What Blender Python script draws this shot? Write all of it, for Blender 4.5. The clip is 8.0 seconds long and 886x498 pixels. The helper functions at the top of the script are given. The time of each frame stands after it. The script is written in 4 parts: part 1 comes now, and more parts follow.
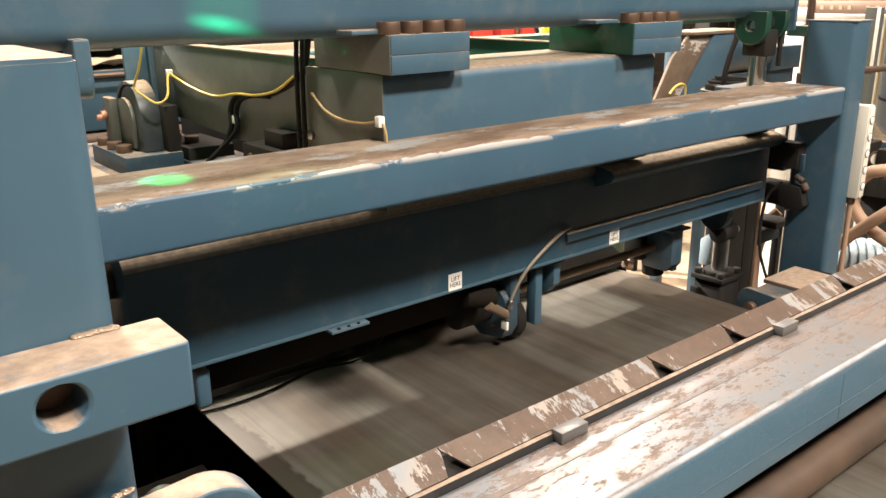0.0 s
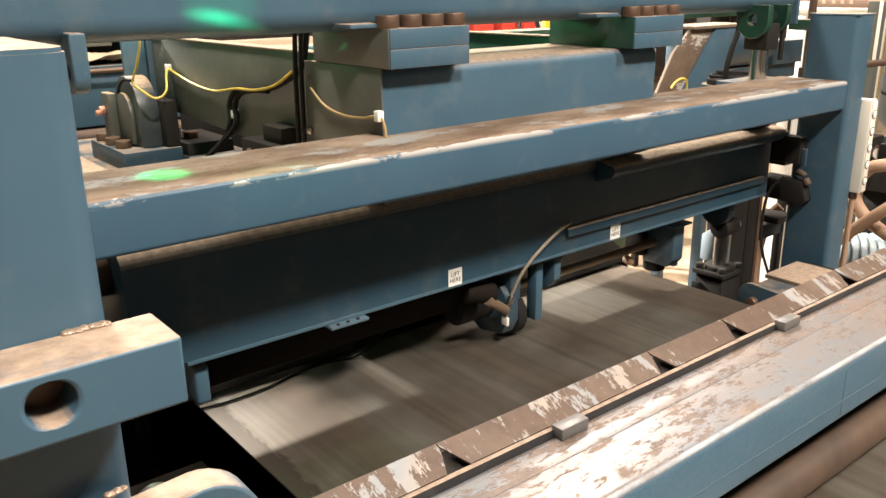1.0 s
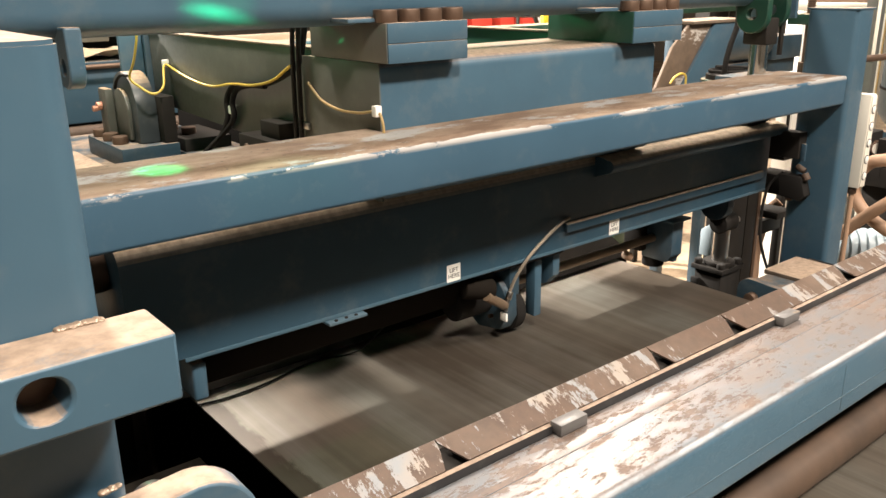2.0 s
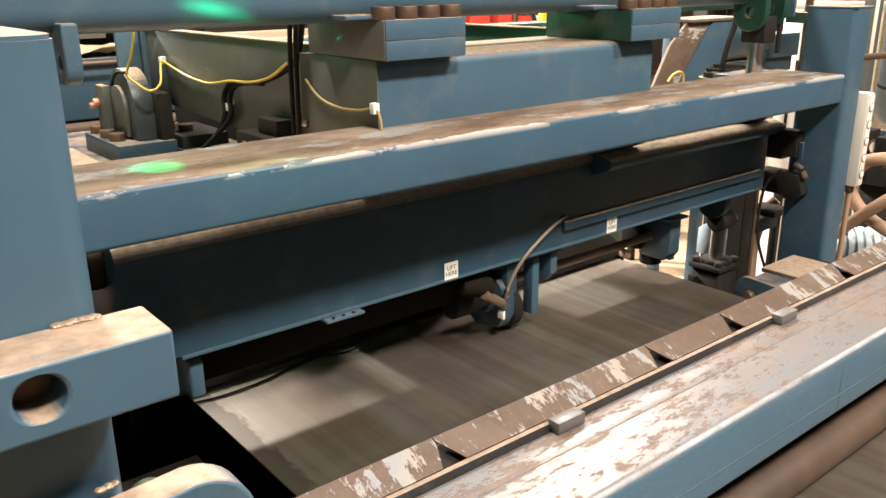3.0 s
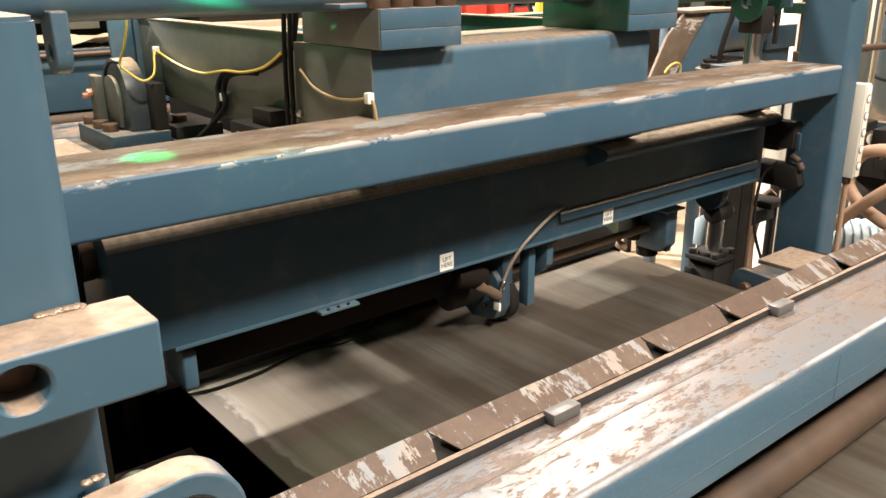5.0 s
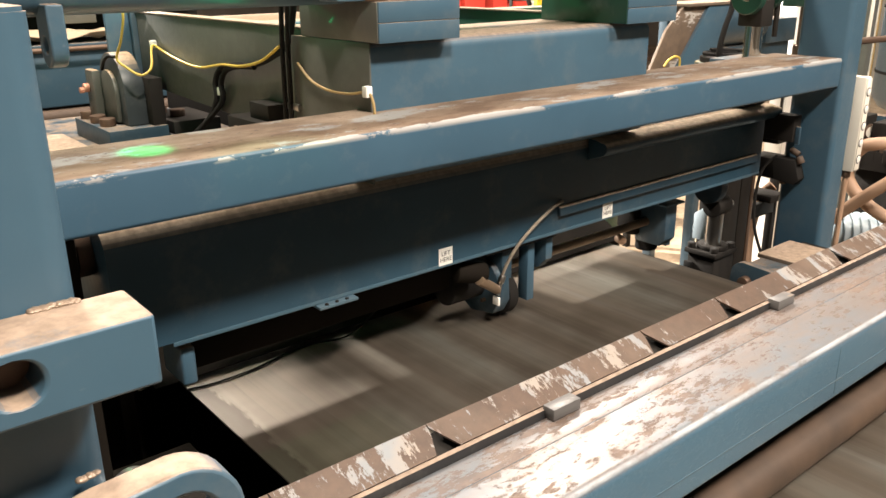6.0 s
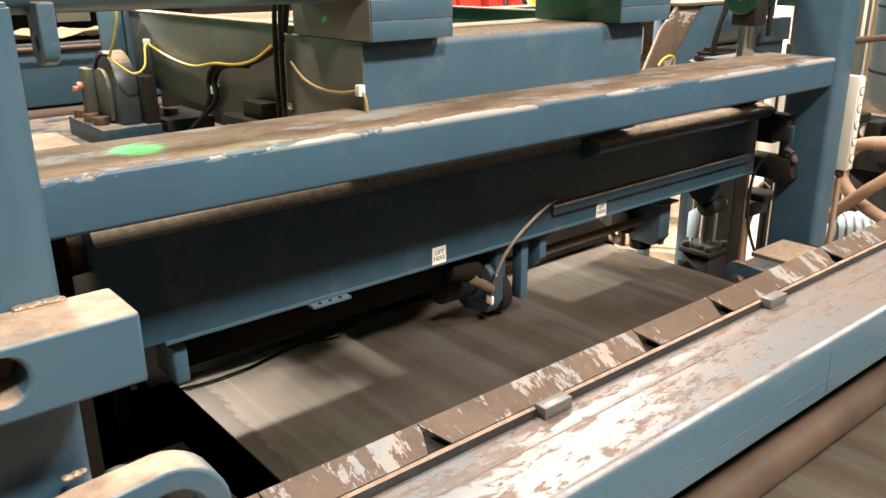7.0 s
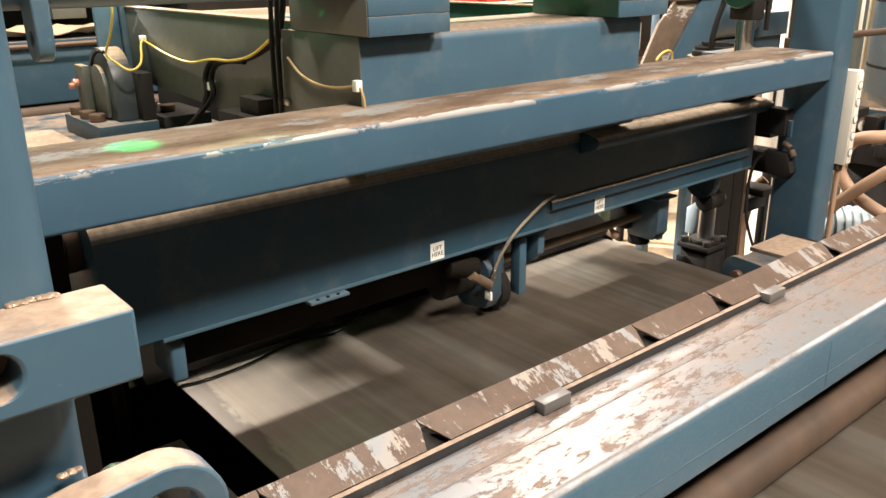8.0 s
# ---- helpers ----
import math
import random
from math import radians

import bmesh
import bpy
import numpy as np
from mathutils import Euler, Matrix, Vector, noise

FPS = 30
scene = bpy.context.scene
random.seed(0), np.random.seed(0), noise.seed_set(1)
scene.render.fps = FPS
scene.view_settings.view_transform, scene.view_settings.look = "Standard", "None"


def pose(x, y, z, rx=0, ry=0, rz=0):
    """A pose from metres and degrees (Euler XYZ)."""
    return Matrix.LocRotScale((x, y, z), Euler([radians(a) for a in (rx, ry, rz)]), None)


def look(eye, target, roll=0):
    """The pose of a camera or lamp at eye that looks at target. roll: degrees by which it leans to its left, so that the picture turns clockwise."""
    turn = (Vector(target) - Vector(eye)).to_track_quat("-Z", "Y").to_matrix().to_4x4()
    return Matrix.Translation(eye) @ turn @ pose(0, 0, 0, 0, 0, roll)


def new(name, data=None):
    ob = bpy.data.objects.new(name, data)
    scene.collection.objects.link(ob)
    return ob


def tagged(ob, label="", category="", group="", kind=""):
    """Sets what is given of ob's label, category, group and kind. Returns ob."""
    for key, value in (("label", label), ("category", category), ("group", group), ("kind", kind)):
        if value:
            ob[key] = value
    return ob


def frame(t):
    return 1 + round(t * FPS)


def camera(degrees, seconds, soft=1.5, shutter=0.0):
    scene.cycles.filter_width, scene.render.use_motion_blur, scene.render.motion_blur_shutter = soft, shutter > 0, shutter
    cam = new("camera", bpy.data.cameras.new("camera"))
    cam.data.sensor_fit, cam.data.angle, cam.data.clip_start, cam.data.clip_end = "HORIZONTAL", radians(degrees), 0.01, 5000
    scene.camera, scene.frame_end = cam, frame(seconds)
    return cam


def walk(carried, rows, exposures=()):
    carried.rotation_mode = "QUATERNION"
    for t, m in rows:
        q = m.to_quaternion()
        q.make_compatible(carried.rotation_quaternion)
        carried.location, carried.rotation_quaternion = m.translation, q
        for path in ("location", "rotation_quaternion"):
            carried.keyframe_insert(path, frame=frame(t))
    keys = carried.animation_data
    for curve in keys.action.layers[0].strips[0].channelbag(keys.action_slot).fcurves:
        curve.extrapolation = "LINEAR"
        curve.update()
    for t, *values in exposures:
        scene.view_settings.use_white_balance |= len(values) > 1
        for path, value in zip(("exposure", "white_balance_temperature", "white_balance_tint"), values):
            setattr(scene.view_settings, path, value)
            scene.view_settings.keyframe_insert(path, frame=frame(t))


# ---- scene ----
cam = camera(57.0, 8.0, soft=1.5, shutter=0.6)
PATH = [
    (0, (-0.608, -1.188, 1.855), (0.586, 0.299, 1.254), -0.6),
    (0.5, (-0.603, -1.185, 1.853), (0.591, 0.3, 1.245), -0.6),
    (1, (-0.6, -1.183, 1.851), (0.59, 0.304, 1.24), -0.7),
    (1.5, (-0.597, -1.181, 1.849), (0.591, 0.304, 1.232), -0.8),
    (3, (-0.595, -1.177, 1.847), (0.599, 0.3, 1.222), -0.6),
    (3.5, (-0.595, -1.177, 1.845), (0.601, 0.296, 1.212), -0.7),
    (4, (-0.592, -1.179, 1.844), (0.606, 0.291, 1.208), -0.7),
    (4.5, (-0.589, -1.176, 1.843), (0.609, 0.294, 1.206), -0.5),
    (6, (-0.583, -1.167, 1.838), (0.613, 0.296, 1.183), -0.6),
    (6.5, (-0.58, -1.169, 1.838), (0.617, 0.292, 1.182), -0.6),
    (7, (-0.578, -1.171, 1.837), (0.625, 0.286, 1.18), -0.5),
    (7.5, (-0.578, -1.169, 1.836), (0.626, 0.284, 1.175), -0.6),
    (8, (-0.575, -1.168, 1.834), (0.629, 0.284, 1.169), -0.7),
]
walk(cam, [(t, look(e, a, r)) for t, e, a, r in PATH])

# ---------------------------------------------------------------- light
world = bpy.data.worlds.new("hall_air")
world.use_nodes = True
scene.world = world
world.node_tree.nodes["Background"].inputs[0].default_value = (1.0, 0.92, 0.82, 1)
world.node_tree.nodes["Background"].inputs[1].default_value = 0.035
scene.view_settings.exposure = 0.24


def area_lamp(name, at, target, size, power, colour):
    d = bpy.data.lights.new(name, "AREA")
    d.shape, d.size, d.energy, d.color = "DISK", size, power, colour
    ob = new(name, d)
    ob.matrix_world = look(at, target)
    return ob


WARM = (1.0, 0.878, 0.765)
LAMPS = [(2.2, -2.0, 5.2, 40, 0.5), (5.6, -1.8, 5.2, 75, 0.5), (2.4, -3.0, 5.2, 315, 0.8), (-0.4, -3.05, 5.2, 390, 0.7), (-0.3, 1.7, 5.2, 270, 0.5),
         (3.4, 2.2, 5.2, 340, 0.5), (5.7, 3.4, 5.2, 215, 0.6), (0.2, 5.0, 5.2, 330, 0.4)]
for lx, ly, lz, lp, ls in LAMPS:
    area_lamp("high_bay_light", (lx, ly, lz), (lx, ly, 0), ls, lp, WARM)
area_lamp("flood_light", (0.4, 7.0, 5.2), (0.75, 0.3, 0.95), 0.42, 2900, (1.0, 0.93, 0.85))
# unseen lamp rows added to brighten the strip's reflections and the rear
for ly, lw, lp in ((5.2, 0.6, 45), (8.7, 1.5, 60)):
    d = bpy.data.lights.new("added_light_row", "AREA")
    d.shape, d.size, d.size_y, d.energy, d.color = "RECTANGLE", 14.0, lw, lp, WARM
    new("added_light_row", d).matrix_world = look((5.0, ly, 5.2), (5.0, ly, 0)) 

GREENLIGHT = (0.0, 1.0, 0.30)
for at, target, cone, power in (((-0.10, -0.25, 2.70), (-0.140, 0.115, 1.566), 4.6, 420), ((-0.75, -0.02, 1.93), (0.03, 0.216, 1.803), 1.9, 900), ((0.06, -0.90, 2.30), (0.03, 0.213, 1.82), 8.0, 45),
                                ((-0.10, -0.27, 2.72), (0.09, 0.06, 0.95), 15.0, 22)):
    gl = bpy.data.lights.new("green_marker_light", "SPOT")
    gl.energy, gl.color, gl.spot_size, gl.spot_blend, gl.shadow_soft_size = power, GREENLIGHT, radians(cone), 0.8, 0.01
    new("green_marker_light", gl).matrix_world = look(at, target)
gp = bpy.data.lights.new("green_beacon_light", "POINT")
gp.energy, gp.color, gp.shadow_soft_size = 2.4, (0.10, 1.0, 0.35), 0.06
new("green_beacon_light", gp).location = (-0.10, 1.05, 1.98)
gq = bpy.data.lights.new("green_beacon_light", "POINT")
gq.energy, gq.color, gq.shadow_soft_size = 1.6, (0.10, 1.0, 0.35), 0.05
new("green_beacon_light", gq).location = (0.66, 0.66, 1.86)


# ---------------------------------------------------------------- materials
def material(name, colour, rough=0.5, metal=0.0):
    m = bpy.data.materials.new(name)
    m.use_nodes = True
    b = m.node_tree.nodes["Principled BSDF"]
    b.inputs["Base Color"].default_value = (*colour, 1)
    b.inputs["Roughness"].default_value = rough
    b.inputs["Metallic"].default_value = metal
    return m


class Shader:
    """Small builder for node materials."""

    def __init__(self, name, rough=0.5, metal=0.0):
        self.m = bpy.data.materials.new(name)
        self.m.use_nodes = True
        self.t = self.m.node_tree
        self.b = self.t.nodes["Principled BSDF"]
        self.b.inputs["Roughness"].default_value = rough
        self.b.inputs["Metallic"].default_value = metal
        geo = self.t.nodes.new("ShaderNodeTexCoord")
        self.where = geo.outputs["Object"]
        self.geo = self.t.nodes.new("ShaderNodeNewGeometry")

    def link(self, a, b):
        self.t.links.new(a, b)

    def noise(self, scale, detail=5, rough=0.6, stretch=None, where=None):
        n = self.t.nodes.new("ShaderNodeTexNoise")
        n.inputs["Scale"].default_value = scale
        n.inputs["Detail"].default_value = detail
        n.inputs["Roughness"].default_value = rough
        src = where or self.where
        if stretch:
            mp = self.t.nodes.new("ShaderNodeMapping")
            mp.inputs["Scale"].default_value = stretch
            self.link(src, mp.inputs["Vector"])
            src = mp.outputs[0]
        self.link(src, n.inputs["Vector"])
        return n.outputs["Fac"]

    def ramp(self, fac, lo, hi, a=0.0, b=1.0):
        r = self.t.nodes.new("ShaderNodeMapRange")
        r.inputs[1].default_value, r.inputs[2].default_value = lo, hi
        r.inputs[3].default_value, r.inputs[4].default_value = a, b
        self.link(fac, r.inputs[0])
        return r.outputs[0]

    def mul(self, a, b, op="MULTIPLY"):
        n = self.t.nodes.new("ShaderNodeMath")
        n.operation = op
        for i, v in enumerate((a, b)):
            if isinstance(v, (int, float)):
                n.inputs[i].default_value = v
            else:
                self.link(v, n.inputs[i])
        return n.outputs[0]

    def mix(self, fac, a, b):
        n = self.t.nodes.new("ShaderNodeMix")
        n.data_type = "RGBA"
        for s, v in (("A", a), ("B", b)):
            i = [k for k in n.inputs if k.name == s and k.type == "RGBA"][0]
            if isinstance(v, tuple):
                i.default_value = (*v, 1)
            else:
                self.link(v, i)
        if isinstance(fac, (int, float)):
            n.inputs[0].default_value = fac
        else:
            self.link(fac, n.inputs[0])
        return [o for o in n.outputs if o.type == "RGBA"][0]

    def up(self, lo=0.6, hi=0.95):
        """How far the surface faces upwards: where dust settles."""
        sp = self.t.nodes.new("ShaderNodeSeparateXYZ")
        self.link(self.geo.outputs["True Normal"], sp.inputs[0])
        return self.ramp(sp.outputs[2], lo, hi)

    def bump(self, height, strength=0.2, distance=0.002):
        b = self.t.nodes.new("ShaderNodeBump")
        b.inputs["Strength"].default_value = strength
        b.inputs["Distance"].default_value = distance
        self.link(height, b.inputs["Height"])
        self.link(b.outputs[0], self.b.inputs["Normal"])

    def colour(self, c):
        self.link(c, self.b.inputs["Base Color"])

    def rough(self, r):
        self.link(r, self.b.inputs["Roughness"])


def painted_steel(name, paint, dark, dust=0.75, slope=(0.6, 0.95), dust_tone=(0.42, 0.30, 0.19), chips=0.0, rough=0.42):
    s = Shader(name)
    big = s.noise(3.5, 4)
    fine = s.noise(60, 6)
    col = s.mix(s.ramp(big, 0.3, 0.7), paint, dark)
    smear = s.noise(9, 6, 0.7)
    col = s.mix(s.mul(s.ramp(smear, 0.52, 0.75), 0.25), col, (0.20, 0.20, 0.18))
    col = s.mix(s.mul(s.ramp(s.noise(34, 5, 0.65), 0.70, 0.73), 0.22), col, (0.22, 0.24, 0.25))
    if chips:
        c = s.noise(26, 8, 0.75)
        col = s.mix(s.mul(s.ramp(c, 0.62, 0.66), chips), col, (0.33, 0.22, 0.13))
    d = s.noise(14, 8, 0.72)
    layer = s.mul(s.up(*slope), s.ramp(d, 0.62 - dust * 0.5, 0.80 - dust * 0.5))
    tone = s.mix(s.ramp(fine, 0.3, 0.7), dust_tone, tuple(v * 0.55 for v in dust_tone))
    col = s.mix(layer, col, tone)
    s.colour(col)
    s.rough(s.mul(s.ramp(layer, 0, 1, rough, 0.85), s.ramp(fine, 0.2, 0.8, 0.85, 1.15)))
    s.bump(s.mul(fine, s.ramp(layer, 0, 1, 0.35, 1.0)), 0.25, 0.0015)
    return s.m


BLUE = painted_steel("blue_paint", (0.049, 0.104, 0.150), (0.039, 0.085, 0.126), dust_tone=(0.36, 0.27, 0.20))
BLUE_DARK = painted_steel("dark_blue_paint", (0.030, 0.062, 0.090), (0.022, 0.048, 0.068), dust=0.45, dust_tone=(0.25, 0.19, 0.14))
BLUE_CLEAN = painted_steel("wiped_blue_paint", (0.055, 0.110, 0.150), (0.045, 0.092, 0.128), dust=0.1)
GREY = painted_steel("grey_paint_and_shade", (0.095, 0.098, 0.085), (0.068, 0.070, 0.060), dust=0.9)
GREYBLUE = painted_steel("grey_blue_casting", (0.045, 0.056, 0.062), (0.032, 0.040, 0.044), dust=0.6)
# green paint; also puts green light into the ears and one block side
GREEN = painted_steel("green_paint_and_tint", (0.011, 0.052, 0.033), (0.008, 0.038, 0.025), dust=0.4)
BLACK = material("black_rubber", (0.015, 0.014, 0.013), 0.85)
BLACK.node_tree.nodes["Principled BSDF"].inputs["Specular IOR Level"].default_value = 0.15
DARK = material("oily_dark_steel", (0.020, 0.018, 0.016), 0.62, 0.0)
DARK.node_tree.nodes["Principled BSDF"].inputs["Specular IOR Level"].default_value = 0.12
STEEL = material("bare_steel", (0.42, 0.40, 0.37), 0.3, 1.0)
WHITE = material("white_sticker", (0.8, 0.79, 0.74), 0.5)
CREAM = material("cream_enamel", (0.78, 0.74, 0.64), 0.45)
YELLOW = material("yellow_cable", (0.50, 0.36, 0.06), 0.5)
TANLEAD = material("dusty_yellow_lead", (0.36, 0.25, 0.10), 0.6)
HOSE = material("tan_hose", (0.36, 0.23, 0.15), 0.6)
SCREW = material("browned_bolt_steel", (0.13, 0.085, 0.06), 0.5, 0.6)
INK = material("black_ink", (0.02, 0.02, 0.02), 0.6)

CABLE = material("grey_cable", (0.27, 0.235, 0.185), 0.55)
# near-black that puts pit and under-beam shade into the colour
PIT = material("shade_black", (0.012, 0.010, 0.008), 0.9)
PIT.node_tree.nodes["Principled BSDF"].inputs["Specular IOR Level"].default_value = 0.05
WELD = material("weld_metal", (0.24, 0.18, 0.13), 0.35, 0.3)
CHROME = material("chrome_rod", (0.62, 0.62, 0.58), 0.12, 1.0)
COPPER = material("copper_fitting", (0.50, 0.24, 0.16), 0.45, 0.4)
MOTOR = material("pale_blue_enamel", (0.42, 0.50, 0.54), 0.4)
PLASTIC = material("cream_plastic", (0.40, 0.32, 0.22), 0.35)
RED = material("red_plastic", (0.62, 0.06, 0.04), 0.5)
CARTON = material("cardboard", (0.45, 0.30, 0.17), 0.8)
YELLOWPAINT = material("yellow_paint", (0.75, 0.52, 0.03), 0.45)
TABGREY = painted_steel("worn_grey_tab", (0.125, 0.122, 0.118), (0.085, 0.082, 0.080), dust=0.15)
LEDGEBAR = painted_steel("dusty_dark_bar", (0.026, 0.026, 0.027), (0.018, 0.018, 0.019), dust=1.0, dust_tone=(0.27, 0.20, 0.15))
LEDGE = painted_steel("dusty_plate", (0.20, 0.155, 0.115), (0.13, 0.10, 0.075), dust=1.0, dust_tone=(0.40, 0.30, 0.22), chips=0.3)
DECK = painted_steel("pale_dust_plate", (0.24, 0.175, 0.11), (0.18, 0.13, 0.08), dust=1.0, dust_tone=(0.23, 0.165, 0.10))
# blue paint darkened for the shade below the rail, with dust on top
BEAMPAINT = painted_steel("shaded_beam_blue", (0.024, 0.064, 0.098), (0.018, 0.048, 0.074), dust=1.0, slope=(0.25, 0.8), dust_tone=(0.66, 0.52, 0.37))


def worn_rail():
    """Blue paint under brown dust on top, flaked to bare metal along the front edge."""
    s = Shader("worn_rail_paint")
    sp = s.t.nodes.new("ShaderNodeSeparateXYZ")
    s.link(s.where, sp.inputs[0])
    big, fine, mid = s.noise(3.0, 4), s.noise(70, 6), s.noise(11, 7, 0.7)
    col = s.mix(s.ramp(big, 0.3, 0.7), (0.044, 0.098, 0.148), (0.034, 0.080, 0.124))
    col = s.mix(s.mul(s.ramp(s.noise(7, 6, 0.7), 0.55, 0.8), 0.3), col, (0.20, 0.22, 0.22))
    blotch = s.noise(4.5, 7, 0.65, (1, 2.2, 1))
    tone = s.mix(s.ramp(blotch, 0.42, 0.58), (0.110, 0.070, 0.044), (0.205, 0.152, 0.108))
    tone = s.mix(s.ramp(s.noise(28, 6, 0.7), 0.60, 0.70), tone, (0.10, 0.065, 0.04))
    tone = s.mix(s.mul(s.ramp(s.noise(6.5, 8, 0.72, (0.8, 1.8, 1)), 0.54, 0.59), 0.75), tone, (0.25, 0.265, 0.265))
    layer = s.mul(s.up(0.75, 0.97), s.ramp(mid, 0.18, 0.34))
    col = s.mix(layer, col, tone)
    col = s.mix(s.mul(s.up(0.75, 0.97), s.ramp(s.noise(75, 3, 0.6, (0.7, 1.6, 1)), 0.66, 0.69)), col, (0.045, 0.032, 0.024))
    reach = s.mul(s.noise(3.1, 9, 0.72, (1.0, 2.5, 2.5)), s.ramp(sp.outputs[1], 0.0, 0.060, 0.0, 0.50), "SUBTRACT")
    flake = s.mul(s.ramp(reach, 0.470, 0.477), s.ramp(sp.outputs[2], 1.5540, 1.5600))
    col = s.mix(flake, col, (0.31, 0.31, 0.30))
    s.colour(col)
    r = s.ramp(layer, 0, 1, 0.40, 0.85)
    s.rough(s.mul(r, s.ramp(flake, 0, 1, 1.0, 0.45)))
    s.bump(s.mul(s.mul(fine, layer), s.mul(flake, -0.8), "ADD"), 0.35, 0.002)
    return s.m


RAILPAINT = worn_rail()


def peeling_top():
    """Blue sides; the top is chalky worn primer, scuffed lengthwise, with ragged brown stains and small dark nicks."""
    s = Shader("peeling_paint")
    sp = s.t.nodes.new("ShaderNodeSeparateXYZ")
    s.link(s.where, sp.inputs[0])
    big, fine = s.noise(3.0, 4), s.noise(80, 6)
    col = s.mix(s.ramp(big, 0.3, 0.7), (0.056, 0.128, 0.188), (0.044, 0.106, 0.160))
    col = s.mix(s.mul(s.ramp(s.noise(5, 7, 0.7, (0.4, 1, 3)), 0.56, 0.72), 0.4), col, (0.13, 0.17, 0.20))
    top = s.up(0.25, 0.75)
    patch = s.noise(5, 8, 0.68, (0.7, 1.8, 1))
    base = s.mix(s.ramp(patch, 0.40, 0.56), (0.118, 0.134, 0.150), (0.138, 0.118, 0.108))
    base = s.mix(s.mul(s.ramp(s.noise(20, 6, 0.7, (0.35, 2.0, 1)), 0.50, 0.66), 0.45), base, (0.158, 0.154, 0.152))
    zone = s.ramp(s.noise(3.4, 4, 0.6), 0.42, 0.62)
    rear = s.ramp(sp.outputs[1], -0.535, -0.515)
    spread = s.mul(s.mul(zone, 0.75), s.mul(rear, 0.35), "ADD")
    stain = s.noise(42, 12, 0.78, (0.55, 1.5, 1))
    mark = s.ramp(s.mul(stain, s.mul(spread, 0.10), "ADD"), 0.575, 0.592)
    tint = s.mix(s.ramp(s.noise(60, 5), 0.35, 0.65), (0.125, 0.078, 0.052), (0.075, 0.047, 0.033))
    base = s.mix(s.mul(mark, 0.68), base, tint)
    wash = s.noise(12, 7, 0.7, (0.7, 1.5, 1))
    base = s.mix(s.mul(s.ramp(wash, 0.50, 0.72), 0.5), base, (0.200, 0.138, 0.098))
    nick = s.noise(95, 5, 0.65, (0.6, 1.5, 1))
    base = s.mix(s.mul(s.ramp(nick, 0.640, 0.660), 0.9), base, (0.045, 0.034, 0.028))
    col = s.mix(top, col, base)
    # pale worn front edge, with the edge's highlight painted in
    rim = s.mul(s.mul(s.ramp(sp.outputs[2], 1.2215, 1.2240), s.ramp(sp.outputs[1], -0.6100, -0.6130)), s.ramp(s.noise(9, 7, 0.7, (0.5, 1, 1)), 0.34, 0.56))
    col = s.mix(rim, col, (0.30, 0.325, 0.345))
    s.colour(col)
    s.rough(s.mix(top, (0.28, 0.28, 0.28), s.mix(mark, (0.36, 0.36, 0.36), (0.72, 0.72, 0.72))))
    s.bump(s.mul(s.mul(mark, -0.8), s.mul(fine, 0.5), "ADD"), 0.35, 0.0012)
    return s.m


CHIPPED = peeling_top()


def scraped_rust(name, scale):
    """Brown rust with ragged vertical scrapes of pale paint."""
    s = Shader(name)
    base = s.mix(s.ramp(s.noise(30, 7, 0.7), 0.3, 0.7), (0.072, 0.041, 0.024), (0.042, 0.024, 0.014))
    scrape = s.noise(scale, 9, 0.74, (1.5, 0.5, 0.5))
    zone = s.noise(3.2, 3, 0.5)
    mark = s.ramp(s.mul(s.mul(scrape, 1.0), s.mul(zone, 0.35), "ADD"), 0.712, 0.735)
    col = s.mix(mark, base, s.mix(s.ramp(s.noise(12, 4), 0.4, 0.6), (0.225, 0.195, 0.165), (0.165, 0.182, 0.195)))
    dust = s.ramp(s.noise(6, 5), 0.45, 0.7)
    col = s.mix(s.mul(dust, 0.2), col, (0.20, 0.15, 0.11))
    s.colour(col)
    s.b.inputs["Roughness"].default_value = 0.6
    s.bump(s.mul(mark, s.noise(90, 4), "ADD"), 0.3, 0.001)
    return s.m


RUSTY = scraped_rust("scraped_rust", 22)
s = Shader("scraped_dust", rough=0.75)
mark = s.ramp(s.noise(9, 8, 0.7, (0.7, 1, 1.6)), 0.55, 0.60)
s.colour(s.mix(mark, s.mix(s.ramp(s.noise(20, 5), 0.3, 0.7), (0.15, 0.105, 0.072), (0.10, 0.072, 0.05)), (0.46, 0.43, 0.39)))
SCRAPED = s.m

s = Shader("rolled_steel_strip", metal=0.72)
streak = s.noise(1.0, 6, 0.62, (13, 0.12, 1))
cloud = s.noise(3.0, 4)
band = s.noise(1.0, 3, 0.55, (4.5, 0.05, 1))
warm = s.mix(s.ramp(band, 0.38, 0.60), (0.285, 0.278, 0.240), (0.215, 0.174, 0.134))
col = s.mix(s.ramp(s.mul(streak, cloud, "ADD"), 0.78, 1.2), warm, (0.120, 0.098, 0.076))
col = s.mix(s.mul(s.ramp(s.noise(1.0, 7, 0.7, (55, 1.2, 1)), 0.58, 0.70), 0.45), col, (0.085, 0.070, 0.056))
col = s.mix(s.mul(s.ramp(s.noise(1.0, 4, 0.6, (9, 0.5, 1)), 0.60, 0.68), 0.30), col, (0.33, 0.32, 0.30))
s.colour(col)
ex = s.t.nodes.new("ShaderNodeSeparateXYZ")
s.link(s.where, ex.inputs[0])
rim = s.mul(s.ramp(ex.outputs[0], 0.075, 0.0), s.noise(14, 6, 0.7, (1.0, 0.5, 1)), "ADD")
col = s.mix(s.mul(s.ramp(rim, 0.95, 1.30), 0.5), col, (0.40, 0.37, 0.30))
